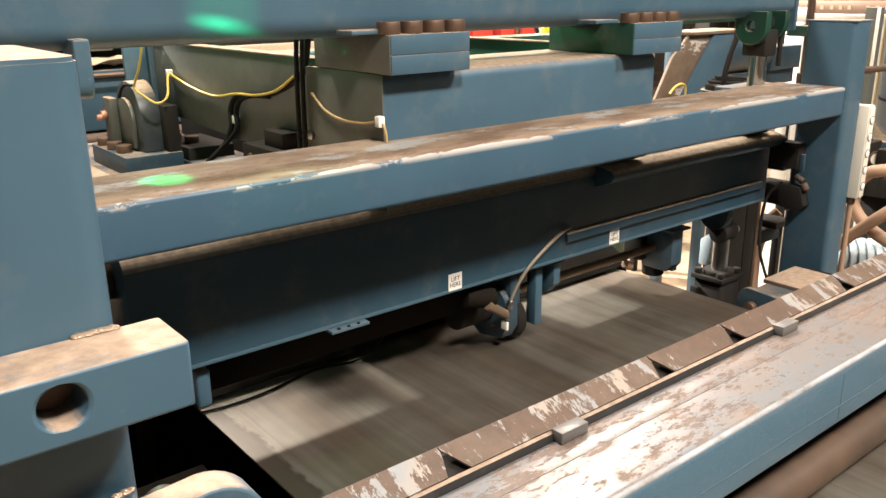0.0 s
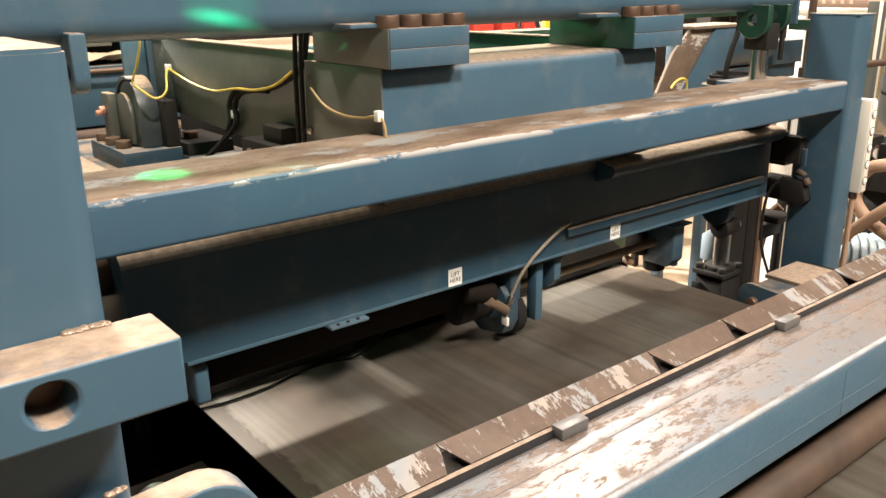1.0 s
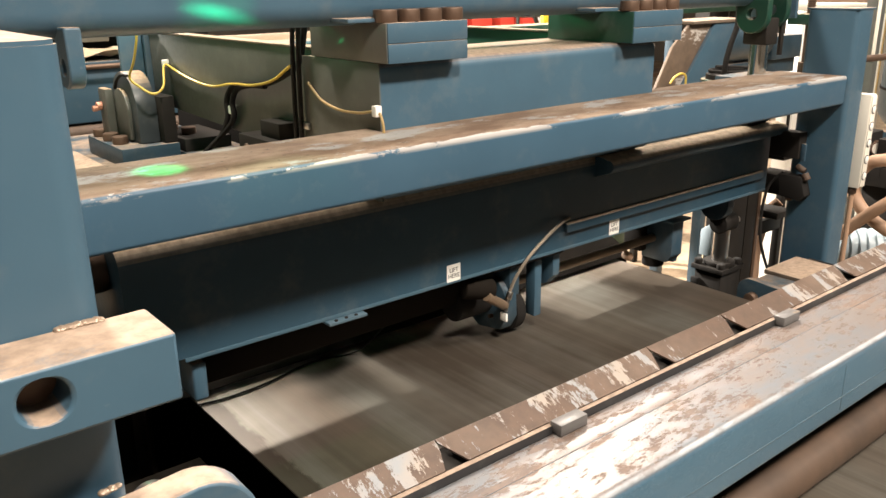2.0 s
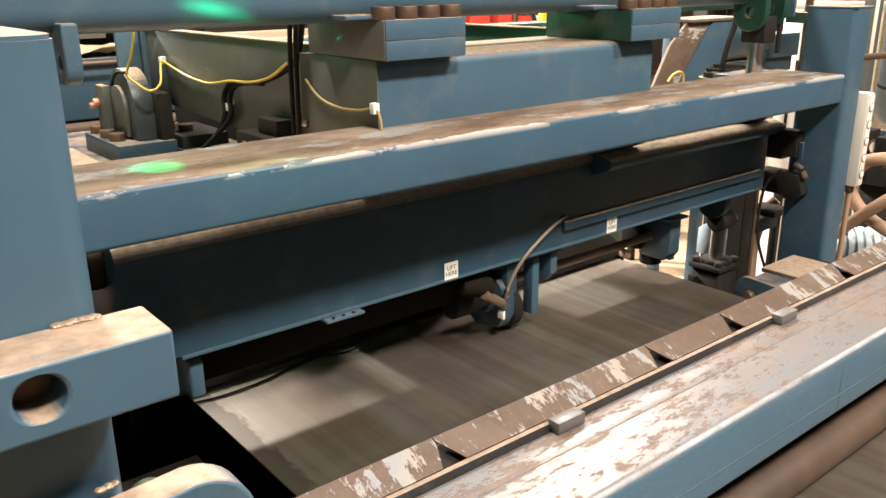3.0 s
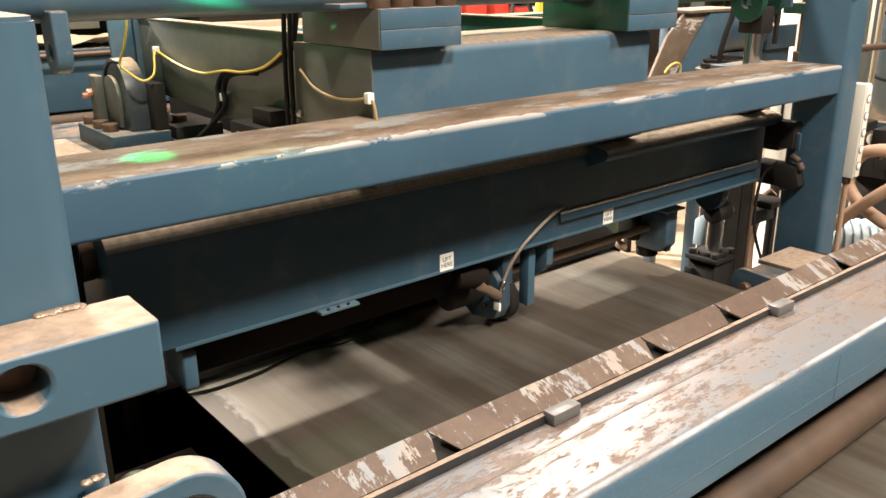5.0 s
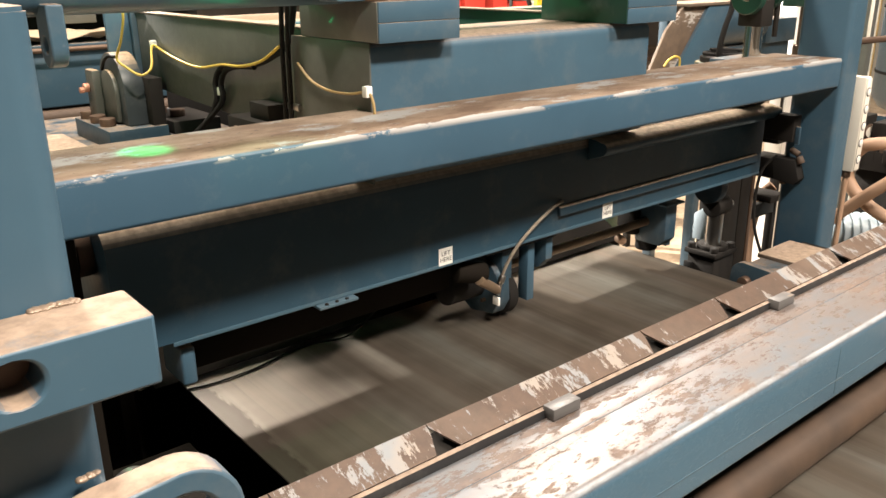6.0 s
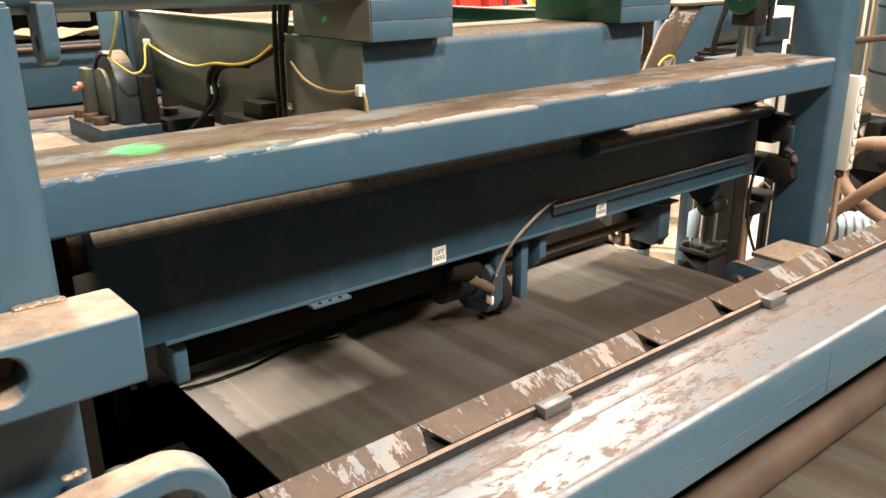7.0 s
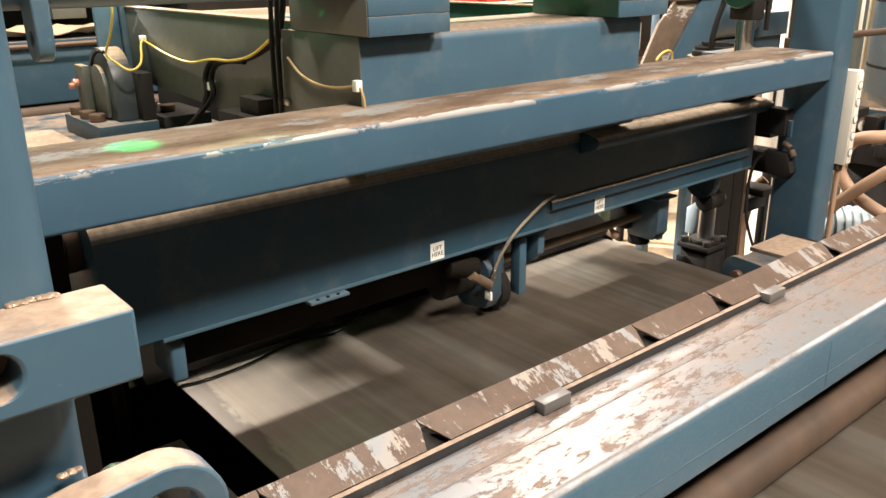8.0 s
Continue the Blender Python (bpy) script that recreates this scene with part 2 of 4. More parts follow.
col = s.mix(s.mul(s.ramp(s.mul(rim, s.noise(60, 5, 0.7), "ADD"), 1.40, 1.48), 0.8), col, (0.06, 0.045, 0.035))
s.colour(col)
s.rough(s.ramp(s.mul(streak, cloud, "ADD"), 0.75, 1.25, 0.33, 0.46))
s.bump(s.noise(1.0, 4, 0.6, (60, 3.0, 1)), 0.06, 0.001)
STRIP = s.m

s = Shader("dusty_roll_steel", rough=0.7, metal=0.0)
s.colour(s.mix(s.ramp(s.noise(8, 6), 0.35, 0.7), (0.078, 0.048, 0.030), (0.036, 0.023, 0.015)))
ROLL = s.m
s = Shader("worn_tan_shaft", rough=0.42, metal=0.35)
s.colour(s.mix(s.ramp(s.noise(9, 6), 0.35, 0.7), (0.26, 0.19, 0.125), (0.15, 0.105, 0.07)))
SHAFT = s.m

s = Shader("concrete_floor", rough=0.75)
s.colour(s.mix(s.ramp(s.noise(3.0, 8, 0.72), 0.42, 0.58), (0.34, 0.262, 0.175), (0.185, 0.130, 0.080)))
s.bump(s.noise(40, 5), 0.15)
FLOOR = s.m
s = Shader("hall_cladding", rough=0.7)
s.colour(s.mix(s.ramp(s.noise(1.2, 5), 0.3, 0.7), (0.16, 0.14, 0.115), (0.10, 0.085, 0.07)))
WALL = s.m


# ---------------------------------------------------------------- mesh helpers
def box_bm(x0, x1, y0, y1, z0, z1, bevel=0.003, segments=2):
    bm = bmesh.new()
    bmesh.ops.create_cube(bm, size=1)
    bmesh.ops.transform(bm, verts=bm.verts, matrix=Matrix.Translation(((x0 + x1) / 2, (y0 + y1) / 2, (z0 + z1) / 2))
                        @ Matrix.Diagonal((x1 - x0, y1 - y0, z1 - z0, 1)))
    if bevel:
        bmesh.ops.bevel(bm, geom=list(bm.edges), offset=bevel, segments=segments, profile=0.5, affect="EDGES")
    return bm


def tube_bm(x0, x1, y0, y1, z0, z1, axis="x", radius=0.015, segments=5):
    """A rectangular hollow section: only the long edges are rounded."""
    bm = bmesh.new()
    bmesh.ops.create_cube(bm, size=1)
    bmesh.ops.transform(bm, verts=bm.verts, matrix=Matrix.Translation(((x0 + x1) / 2, (y0 + y1) / 2, (z0 + z1) / 2))
                        @ Matrix.Diagonal((x1 - x0, y1 - y0, z1 - z0, 1)))
    k = "xyz".index(axis)
    long_edges = [e for e in bm.edges if abs((e.verts[0].co - e.verts[1].co)[k]) > 1e-6]
    bmesh.ops.bevel(bm, geom=long_edges, offset=radius, segments=segments, profile=0.5, affect="EDGES")
    return bm


def rod_bm(a, b, r, r2=None, n=24, bevel=0.0):
    a, b = Vector(a), Vector(b)
    bm = bmesh.new()
    bmesh.ops.create_cone(bm, cap_ends=True, segments=n, radius1=r, radius2=r if r2 is None else r2, depth=(b - a).length)
    if bevel:
        rims = [e for e in bm.edges if abs(e.verts[0].co.z - e.verts[1].co.z) < 1e-6]
        bmesh.ops.bevel(bm, geom=rims, offset=bevel, segments=2, profile=0.5, affect="EDGES")
    turn = (b - a).to_track_quat("Z", "Y").to_matrix().to_4x4()
    bmesh.ops.transform(bm, verts=bm.verts, matrix=Matrix.Translation((a + b) / 2) @ turn)
    return bm


def prism_bm(outline, lo, hi, axis="x", bevel=0.002, holes=()):
    """An outline in the two other axes, drawn out along one axis, with round through-holes (u, v, r)."""
    bm = bmesh.new()
    loops = []

    def put(u, v, w):
        return bm.verts.new({"x": (w, u, v), "y": (u, w, v), "z": (u, v, w)}[axis])
    outer = [put(u, v, lo) for u, v in outline]
    edges = [bm.edges.new((outer[i], outer[(i + 1) % len(outer)])) for i in range(len(outer))]
    for hu, hv, hr in holes:
        ring = [put(hu + hr * math.cos(q * math.tau / 24), hv + hr * math.sin(q * math.tau / 24), lo) for q in range(24)]
        edges += [bm.edges.new((ring[i], ring[(i + 1) % 24])) for i in range(24)]
    if holes:
        got = bmesh.ops.triangle_fill(bm, edges=edges, use_beauty=True)
        faces = [g for g in got["geom"] if isinstance(g, bmesh.types.BMFace)]
    else:
        faces = [bm.faces.new(outer)]
    got = bmesh.ops.extrude_face_region(bm, geom=faces)
    moved = [g for g in got["geom"] if isinstance(g, bmesh.types.BMVert)]
    d = hi - lo
    bmesh.ops.translate(bm, verts=moved, vec={"x": (d, 0, 0), "y": (0, d, 0), "z": (0, 0, d)}[axis])
    bmesh.ops.recalc_face_normals(bm, faces=bm.faces)
    if bevel and not holes:
        sharp = [e for e in bm.edges if len(e.link_faces) == 2 and e.calc_face_angle(0) > 0.6]
        bmesh.ops.bevel(bm, geom=sharp, offset=bevel, segments=2, profile=0.5, affect="EDGES")
    return bm


def arc(cx, cy, r, a0, a1, n=12):
    return [(cx + r * math.cos(radians(a0 + (a1 - a0) * i / n)), cy + r * math.sin(radians(a0 + (a1 - a0) * i / n))) for i in range(n + 1)]


def merged(*bms):
    out = bmesh.new()
    for bm in bms:
        me = bpy.data.meshes.new("piece")
        bm.to_mesh(me)
        bm.free()
        out.from_mesh(me)
        bpy.data.meshes.remove(me)
    return out


def mesh_object(name, bm, mat, smooth=True):
    me = bpy.data.meshes.new(name)
    bm.to_mesh(me)
    bm.free()
    me.materials.append(mat)
    if smooth:
        me.shade_smooth()
        me.set_sharp_from_angle(angle=radians(35))
    return new(name, me)


def part(name, bm, mat, parent, label=""):
    ob = mesh_object(name, bm, mat)
    ob.parent = parent
    if label:
        ob["label"] = label
    return ob


def thing(name, at=(0, 0, 0), label="", category="", group="", kind=""):
    ob = new(name)
    ob.location = at
    ob.empty_display_size = 0.1
    return tagged(ob, label, category, group, kind)


def cable_bm(points, r, n=8, steps=10):
    """A round cable through points, smoothed."""
    pts = [Vector(p) for p in points]
    path = []
    for i in range(len(pts) - 1):
        p0, p1, p2, p3 = pts[max(i - 1, 0)], pts[i], pts[i + 1], pts[min(i + 2, len(pts) - 1)]
        for k in range(steps):
            t = k / steps
            path.append(0.5 * ((2 * p1) + (p2 - p0) * t + (2 * p0 - 5 * p1 + 4 * p2 - p3) * t * t + (3 * p1 - p0 - 3 * p2 + p3) * t ** 3))
    path.append(pts[-1])
    bm = bmesh.new()
    rings = []
    side = Vector((0.3, 0.5, 0.8)).normalized()
    for i, p in enumerate(path):
        d = (path[min(i + 1, len(path) - 1)] - path[max(i - 1, 0)]).normalized()
        u = d.cross(side).normalized()
        side = u.cross(d)
        v = d.cross(u)
        rings.append([bm.verts.new(p + r * (u * math.cos(q * math.tau / n) + v * math.sin(q * math.tau / n))) for q in range(n)])
    for a, b in zip(rings, rings[1:]):
        for q in range(n):
            bm.faces.new((a[q], a[(q + 1) % n], b[(q + 1) % n], b[q]))
    bm.faces.new(rings[0][::-1])
    bm.faces.new(rings[-1])
    bmesh.ops.recalc_face_normals(bm, faces=bm.faces)
    return bm


# ---------------------------------------------------------------- hall
tagged(mesh_object("floor", box_bm(-8, 16, -14, 16, -0.2, 0.0, 0), FLOOR), "worn tan concrete factory floor", "floor", kind="structure")
tagged(mesh_object("ceiling", box_bm(-8, 16, -14, 16, 5.6, 5.8, 0), WALL), "dim corrugated hall roof", "ceiling", kind="structure")
for nm, b in (("wall_north", (-8, 16, 16, 16.2, 0, 5.6)), ("wall_south", (-8, 16, -14.2, -14, 0, 5.6)),
              ("wall_west", (-8.2, -8, -14, 16, 0, 5.6)), ("wall_east", (16, 16.2, -14, 16, 0, 5.6))):
    tagged(mesh_object(nm, box_bm(*b, 0), WALL), "brown clad factory hall wall", "wall", kind="structure")

# ---------------------------------------------------------------- moving strip
strip = tagged(mesh_object("steel_strip", box_bm(0, 1.5, -11.0, 3.0, 0.946, 0.950, 0), STRIP),
               "brown-grey rolled steel strip running through the machine", "steel strip")

# added sloping flap behind cross beam, over incoming strip; its black is shade
gf = thing("shade_flap", (0, 0, 0), "added black sloping flap standing for shade over the strip", "guide flap")
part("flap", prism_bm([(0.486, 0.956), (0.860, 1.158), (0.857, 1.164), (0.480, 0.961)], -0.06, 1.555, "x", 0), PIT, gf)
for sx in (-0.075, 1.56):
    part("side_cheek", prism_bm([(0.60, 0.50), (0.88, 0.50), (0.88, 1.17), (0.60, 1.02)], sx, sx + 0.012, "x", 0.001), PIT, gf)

# carrying rolls under the strip
for yy in (-8.0, -5.2, -2.6, -0.565, 0.95, 2.6, 5.0, 8.0):
    cr = thing("carrying_roll", (0.75, yy, 0), "dark steel roll in low bearing stands under strip", "roll", "rolls under the strip")
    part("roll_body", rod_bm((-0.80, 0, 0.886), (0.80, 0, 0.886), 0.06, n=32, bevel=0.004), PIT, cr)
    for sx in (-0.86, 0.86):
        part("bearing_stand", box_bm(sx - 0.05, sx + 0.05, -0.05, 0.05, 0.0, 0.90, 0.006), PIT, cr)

# machine base below the strip; the pit's shade is put into its black
base = thing("shaded_pit_base", (0, 0, 0), "machine base frame beside the strip, blackened for the pit's shade", "machine base")
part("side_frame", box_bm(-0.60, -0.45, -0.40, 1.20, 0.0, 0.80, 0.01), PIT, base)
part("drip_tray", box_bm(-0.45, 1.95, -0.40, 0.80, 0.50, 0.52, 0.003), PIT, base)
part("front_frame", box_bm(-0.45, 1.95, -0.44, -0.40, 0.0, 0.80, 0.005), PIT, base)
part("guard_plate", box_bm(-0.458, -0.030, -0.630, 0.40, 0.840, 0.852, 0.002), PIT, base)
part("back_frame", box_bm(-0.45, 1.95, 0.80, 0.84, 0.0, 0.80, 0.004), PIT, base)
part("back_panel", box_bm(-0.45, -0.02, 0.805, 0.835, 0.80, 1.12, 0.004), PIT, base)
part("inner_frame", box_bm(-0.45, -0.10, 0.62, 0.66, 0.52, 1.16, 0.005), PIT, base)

# ---------------------------------------------------------------- guard rail and posts
rail = thing("guard_rail", (0, 0, 0), "blue box-section rail with dusty chipped top between posts", "rail")
part("rail_tube", tube_bm(-0.75, 1.922, 0.0, 0.225, 1.4795, 1.566, "x", 0.008), RAILPAINT, rail)
part("end_plate", box_bm(-0.78, -0.75, -0.01, 0.235, 1.475, 1.576, 0.003), BLUE, rail)
part("rail_support", box_bm(-0.86, -0.78, 0.05, 0.17, 0.0, 1.55, 0.006), BLUE, rail)

right_post = thing("frame_post", (0, 0, 0), "tall blue box-section machine post with dusty cap", "post", "machine posts")
part("post_tube", tube_bm(1.926, 2.028, -0.008, 0.150, 0.0, 1.756, "z", 0.016), BLUE, right_post)
part("cap_plate", box_bm(1.924, 2.030, -0.010, 0.152, 1.756, 1.762, 0.002), BLUE, right_post)


def weld_bead(at, along, length, r, seed):
    rnd = random.Random(seed)
    bms = []
    steps = max(4, int(length / (r * 0.35)))
    for k in range(steps):
        bm = bmesh.new()
        bmesh.ops.create_uvsphere(bm, u_segments=10, v_segments=7, radius=r * rnd.uniform(0.88, 1.08))
        p = Vector(at) + Vector(along) * (length * (k + 0.5) / steps) + Vector((rnd.uniform(-1, 1), rnd.uniform(-1, 1), rnd.uniform(-1, 1))) * r * 0.12
        bmesh.ops.scale(bm, verts=bm.verts, vec=(1.0, 1.1, rnd.uniform(0.5, 0.8)))
        bmesh.ops.translate(bm, verts=bm.verts, vec=p)
        bms.append(bm)
    return merged(*bms)


left_post = thing("frame_post", (0, 0, 0), "blue square post with dusty cap and welded drilled lugs", "post", "machine posts")
part("post_tube", tube_bm(-0.68, -0.454, -0.637, -0.45, 0.0, 1.8155, "z", 0.020, 8), BLUE, left_post)
part("cap_plate", tube_bm(-0.679, -0.4555, -0.6355, -0.451, 1.8155, 1.8185, "z", 0.019, 8), BLUE, left_post)
lug = part("lug", prism_bm([(-0.62, 1.588), (-0.427, 1.588), (-0.427, 1.636), (-0.62, 1.636)], -0.693, -0.637, "y", 0,
                           holes=[(-0.5095, 1.6145, 0.0152)]), BLUE, left_post, "blue drilled lug dusty on top")
bev = lug.modifiers.new("edge", "BEVEL")
bev.width, bev.segments, bev.limit_method, bev.angle_limit = 0.0025, 2, "ANGLE", radians(50)
part("bushing", merged(rod_bm((-0.5095, -0.660, 1.6145), (-0.5095, -0.640, 1.6145), 0.0148)), SCREW, left_post, "bare steel pin end inside the lug")
part("weld_bead", weld_bead((-0.486, -0.640, 1.6365), (1, 0, 0), 0.028, 0.0034, 3), WELD, left_post, "shiny lumpy weld bead")
ring = [(-0.60, 1.427), (-0.60, 1.492), (-0.47, 1.514)] + arc(-0.424, 1.472, 0.045, 100, -90, 18)
ringlug = part("eye_lug", prism_bm(ring, -0.690, -0.660, "y", 0, holes=[(-0.424, 1.472, 0.026)]), BLUE, left_post, "blue rounded eye lug with bright edge")
bev = ringlug.modifiers.new("edge", "BEVEL")
bev.width, bev.segments, bev.limit_method, bev.angle_limit = 0.003, 2, "ANGLE", radians(50)
part("weld_bead", weld_bead((-0.478, -0.650, 1.514), (1, 0.2, 0), 0.013, 0.0030, 5), WELD, left_post, "shiny lumpy weld bead")
pin = thing("hinge_pin", (0, 0, 0), "bare steel pin lying in the eye lug", "pin")
part("pin_body", rod_bm((-0.432, -0.686, 1.463), (-0.432, -0.60, 1.463), 0.0165, bevel=0.001), STEEL, pin)

# threaded adjusting rod behind the post
ar = thing("adjusting_rod", (0, 0, 0), "steel threaded rod with nut and blue clevis", "threaded rod")
part("rod", rod_bm((-0.446, -0.50, 0.80), (-0.446, -0.50, 1.495), 0.0075), STEEL, ar)
part("nut", rod_bm((-0.432, -0.50, 1.494), (-0.432, -0.50, 1.502), 0.0120, n=6, bevel=0.001), STEEL, ar)
part("clevis", box_bm(-0.450, -0.4195, -0.512, -0.488, 1.50, 1.545, 0.002), LEDGE, ar)

# ---------------------------------------------------------------- front beam, trough plates, hold-down roll
fb = thing("front_beam", (0, 0, 0), "blue beam with scuffed chalky peeling top", "beam")
part("beam_tube", prism_bm(arc(-0.608, 1.122, 0.012, 270, 180, 6) + arc(-0.606, 1.2145, 0.014, 180, 90, 7) + [(-0.5205, 1.2285), (-0.5192, 1.2265), (-0.5192, 1.110)], -0.60, 2.6, "x", 0), CHIPPED, fb)
part("back_plate", box_bm(-0.60, 2.6, -0.5180, -0.4672, 1.135, 1.2270, 0.0012), CHIPPED, fb)
part("weld_seam", box_bm(-0.60, 2.6, -0.6206, -0.619, 1.1490, 1.1520, 0.0005), BLUE_CLEAN, fb)
part("splice_weld", box_bm(0.742, 0.7445, -0.6206, -0.619, 1.125, 1.212, 0.0005), BLUE_CLEAN, fb)
# bar added so the gap above the roll stays as dark as shade
part("dark_gap_bar", box_bm(-0.42, 2.36, -0.522, -0.462, 1.000, 1.1095, 0.004), PIT, fb, "added black bar standing for shade under the beam")
for sx in (-0.50, 2.45):
    part("beam_leg", box_bm(sx - 0.05, sx + 0.05, -0.61, -0.50, 0.0, 1.110, 0.008), BLUE, fb)

tr = thing("entry_trough", (0, 0, 0), "rust-brown notched guide plates with paint scraped off", "guide plate")
part("ledge_bar", box_bm(-0.60, 2.4, -0.4660, -0.4568, 1.10, 1.2395, 0.0008), LEDGEBAR, tr, "tan dusty flat bar")


def trough_plate(x0, x1):
    """An inclined plate whose lower corner is cut away."""
    run = Vector((0, 0.0410, 0.0215))
    foot = Vector((0, -0.4562, 1.2385))
    n = Vector((0, -0.0215, 0.0410)).normalized() * 0.003
    flat = [(x0 + 0.026, 0.0), (x1 - 0.015, 0.0), (x1 - 0.004, 0.60), (x1 - 0.0015, 0.86), (x1 - 0.0015, 1.0), (x0, 1.0), (x0 + 0.001, 0.86)]
    bm = bmesh.new()
    lo = [bm.verts.new(foot + Vector((u, 0, 0)) + run * v) for u, v in flat]
    hi = [bm.verts.new(foot + n + Vector((u, 0, 0)) + run * v) for u, v in flat]
    bm.faces.new(hi)
    bm.faces.new(lo[::-1])
    for k in range(len(flat)):
        bm.faces.new((lo[k], lo[(k + 1) % len(flat)], hi[(k + 1) % len(flat)], hi[k]))
    bmesh.ops.recalc_face_normals(bm, faces=bm.faces)
    return bm


cuts = [-0.62, -0.235, -0.002, 0.452, 0.668, 1.090, 1.55, 2.00]
for a, b in zip(cuts, cuts[1:]):
    part("guide_plate", trough_plate(a, b), RUSTY, tr)
part("trough_back", prism_bm([(-0.4555, 1.10), (-0.4160, 1.10), (-0.4160, 1.2450), (-0.4555, 1.2260)], -0.60, 2.0, "x", 0), DARK, tr)
for tx in (0.174, 0.776):
    part("stop_tab", box_bm(tx, tx + 0.056, -0.484, -0.462, 1.2285, 1.2465, 0.0012), TABGREY, tr)

hr = thing("hold_down_roll", (0.9, -0.570, 0.9905), "dusty tan steel roll resting on the strip", "roll")
roll_core = part("roll_body", rod_bm((-1.15, 0, 0), (1.25, 0, 0), 0.040, n=40, bevel=0.003), ROLL, hr)
for sx in (-1.24, 1.2505):
    part("journal", rod_bm((sx, 0, 0), (sx + 0.09, 0, 0), 0.022, n=24, bevel=0.002), STEEL, hr)
    part("bearing_stand", box_bm(sx + 0.02, sx + 0.075, -0.035, 0.035, -0.9905, 0.04, 0.006), BLUE_DARK, hr)

# ---------------------------------------------------------------- main cross beam and its fittings
mb = thing("cross_beam", (0, 0, 0), "deep blue cross beam, darkened for shade, with dusty rounded top", "beam")
part("beam_tube", prism_bm([(0.22, 1.180)] + arc(0.268, 1.368, 0.048, 180, 90, 9) + arc(0.512, 1.368, 0.048, 90, 0, 9) + [(0.56, 1.180)], -0.197, 1.918, "x", 0), BEAMPAINT, mb)
part("lower_lip", box_bm(-0.10, 1.918, 0.2185, 0.250, 1.1715, 1.1797, 0.001), BLUE_CLEAN, mb, "thin blue lip with worn edge")
part("cover_strip", prism_bm([(0.2195, 1.222), (0.2195, 1.247), (0.2135, 1.2465), (0.2095, 1.243), (0.2075, 1.2225), (0.209, 1.222)], 0.936, 1.880, "x", 0.0015), BEAMPAINT, mb,
     "dark cover strip with worn bright edge")
part("dust_cover", prism_bm([(0.2190, 1.352), (0.2190, 1.410), (0.196, 1.409)] + arc(0.172, 1.388, 0.016, 75, 200, 8) + [(0.166, 1.372), (0.182, 1.366)], 1.045, 1.905, "x", 0.001), BEAMPAINT, mb, "dark rounded cover brown with dust")
part("small_plate", box_bm(0.205, 0.300, 0.200, 0.26, 1.1645, 1.1710, 0.0015), BLUE_CLEAN, mb)
for bx in (0.225, 0.25, 0.275):
    part("screw_head", rod_bm((bx, 0.207, 1.171), (bx, 0.207, 1.1735), 0.004, n=10), DARK, mb)
part("end_bearing", rod_bm((-0.225, 0.33, 1.36), (-0.197, 0.33, 1.36), 0.05, n=24, bevel=0.004), SCREW, mb, "rusty round end bearing")
part("slide_bar", box_bm(-0.285, -0.235, 0.24, 0.34, 0.52, 1.47, 0.006), PIT, mb)
hang = thing("wiper_bar", (0, 0, 0), "black wiper bar hung under the cross beam", "wiper bar")
# the shade under the beam is put into this bar's near-black colour
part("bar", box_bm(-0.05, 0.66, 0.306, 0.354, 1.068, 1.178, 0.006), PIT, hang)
part("end_block", box_bm(-0.080, -0.0505, 0.245, 0.345, 1.070, 1.150, 0.006, 3), BLUE, hang, "blue rounded end block")
part("hose", cable_bm([(-0.005, 0.445, 0.9530), (0.06, 0.435, 0.9530), (0.16, 0.440, 0.9530), (0.25, 0.462, 0.9530), (0.33, 0.468, 0.9535), (0.42, 0.445, 0.956), (0.50, 0.44, 1.00), (0.53, 0.40, 1.08), (0.54, 0.350, 1.12)], 0.0024), BLACK, hang)


def sticker(x, z):
    """A white square sticker with two lines of lettering."""
    st = thing("warning_sticker", (x, 0.2192, z), "white square sticker lettered LIFT HERE", "sticker", "stickers on the cross beam")
    part("sheet", box_bm(0, 0.041, -0.0012, -0.0002, -0.042, 0, 0), WHITE, st)
    for word, dz, h in (("LIFT", -0.0185, 0.0125), ("HERE", -0.0330, 0.0125)):
        cu = bpy.data.curves.new("lettering", "FONT")
        cu.body, cu.size, cu.align_x, cu.extrude = word, h * 1.2, "CENTER", 0.0002
        tx = new("lettering", cu)
        cu.materials.append(INK)
        tx.parent = st
        tx.matrix_basis = pose(0.0205, -0.0016, dz, 90, 0, 0)
    return st


sticker(0.537, 1.219)
sticker(1.117, 1.218)

# ---------------------------------------------------------------- measuring wheel on the strip
mw = thing("measuring_wheel", (0, 0, 0), "dark blue measuring wheel unit hung on brackets", "measuring wheel")
part("mount_plate", box_bm(0.70, 0.955, 0.235, 0.33, 1.158, 1.1705, 0.002), DARK, mw)
part("bracket", box_bm(0.765, 0.800, 0.245, 0.31, 1.075, 1.158, 0.003), BLUE_DARK, mw)
part("bracket", prism_bm([(0.245, 1.158), (0.245, 1.095)] + arc(0.285, 1.085, 0.022, 200, 340, 8) + [(0.33, 1.158)], 0.925, 0.950, "x", 0.002), BLUE, mw)
part("strut", box_bm(0.862, 0.888, 0.250, 0.285, 0.992, 1.150, 0.003), BLUE, mw)
guard = part("wheel_guard", prism_bm([(0.262, 0.982), (0.345, 0.968), (0.385, 0.990), (0.390, 1.060)] + arc(0.335, 1.062, 0.055, 0, 90, 6) + arc(0.290, 1.070, 0.047, 90, 180, 6) + [(0.240, 1.020)], 0.748, 0.790, "x", 0.004), BLUE_DARK, mw)
wheel = part("wheel", rod_bm((-0.016, 0, 0), (0.016, 0, 0), 0.0605, n=36, bevel=0.004), BLACK, mw, "black rubber tread wheel")
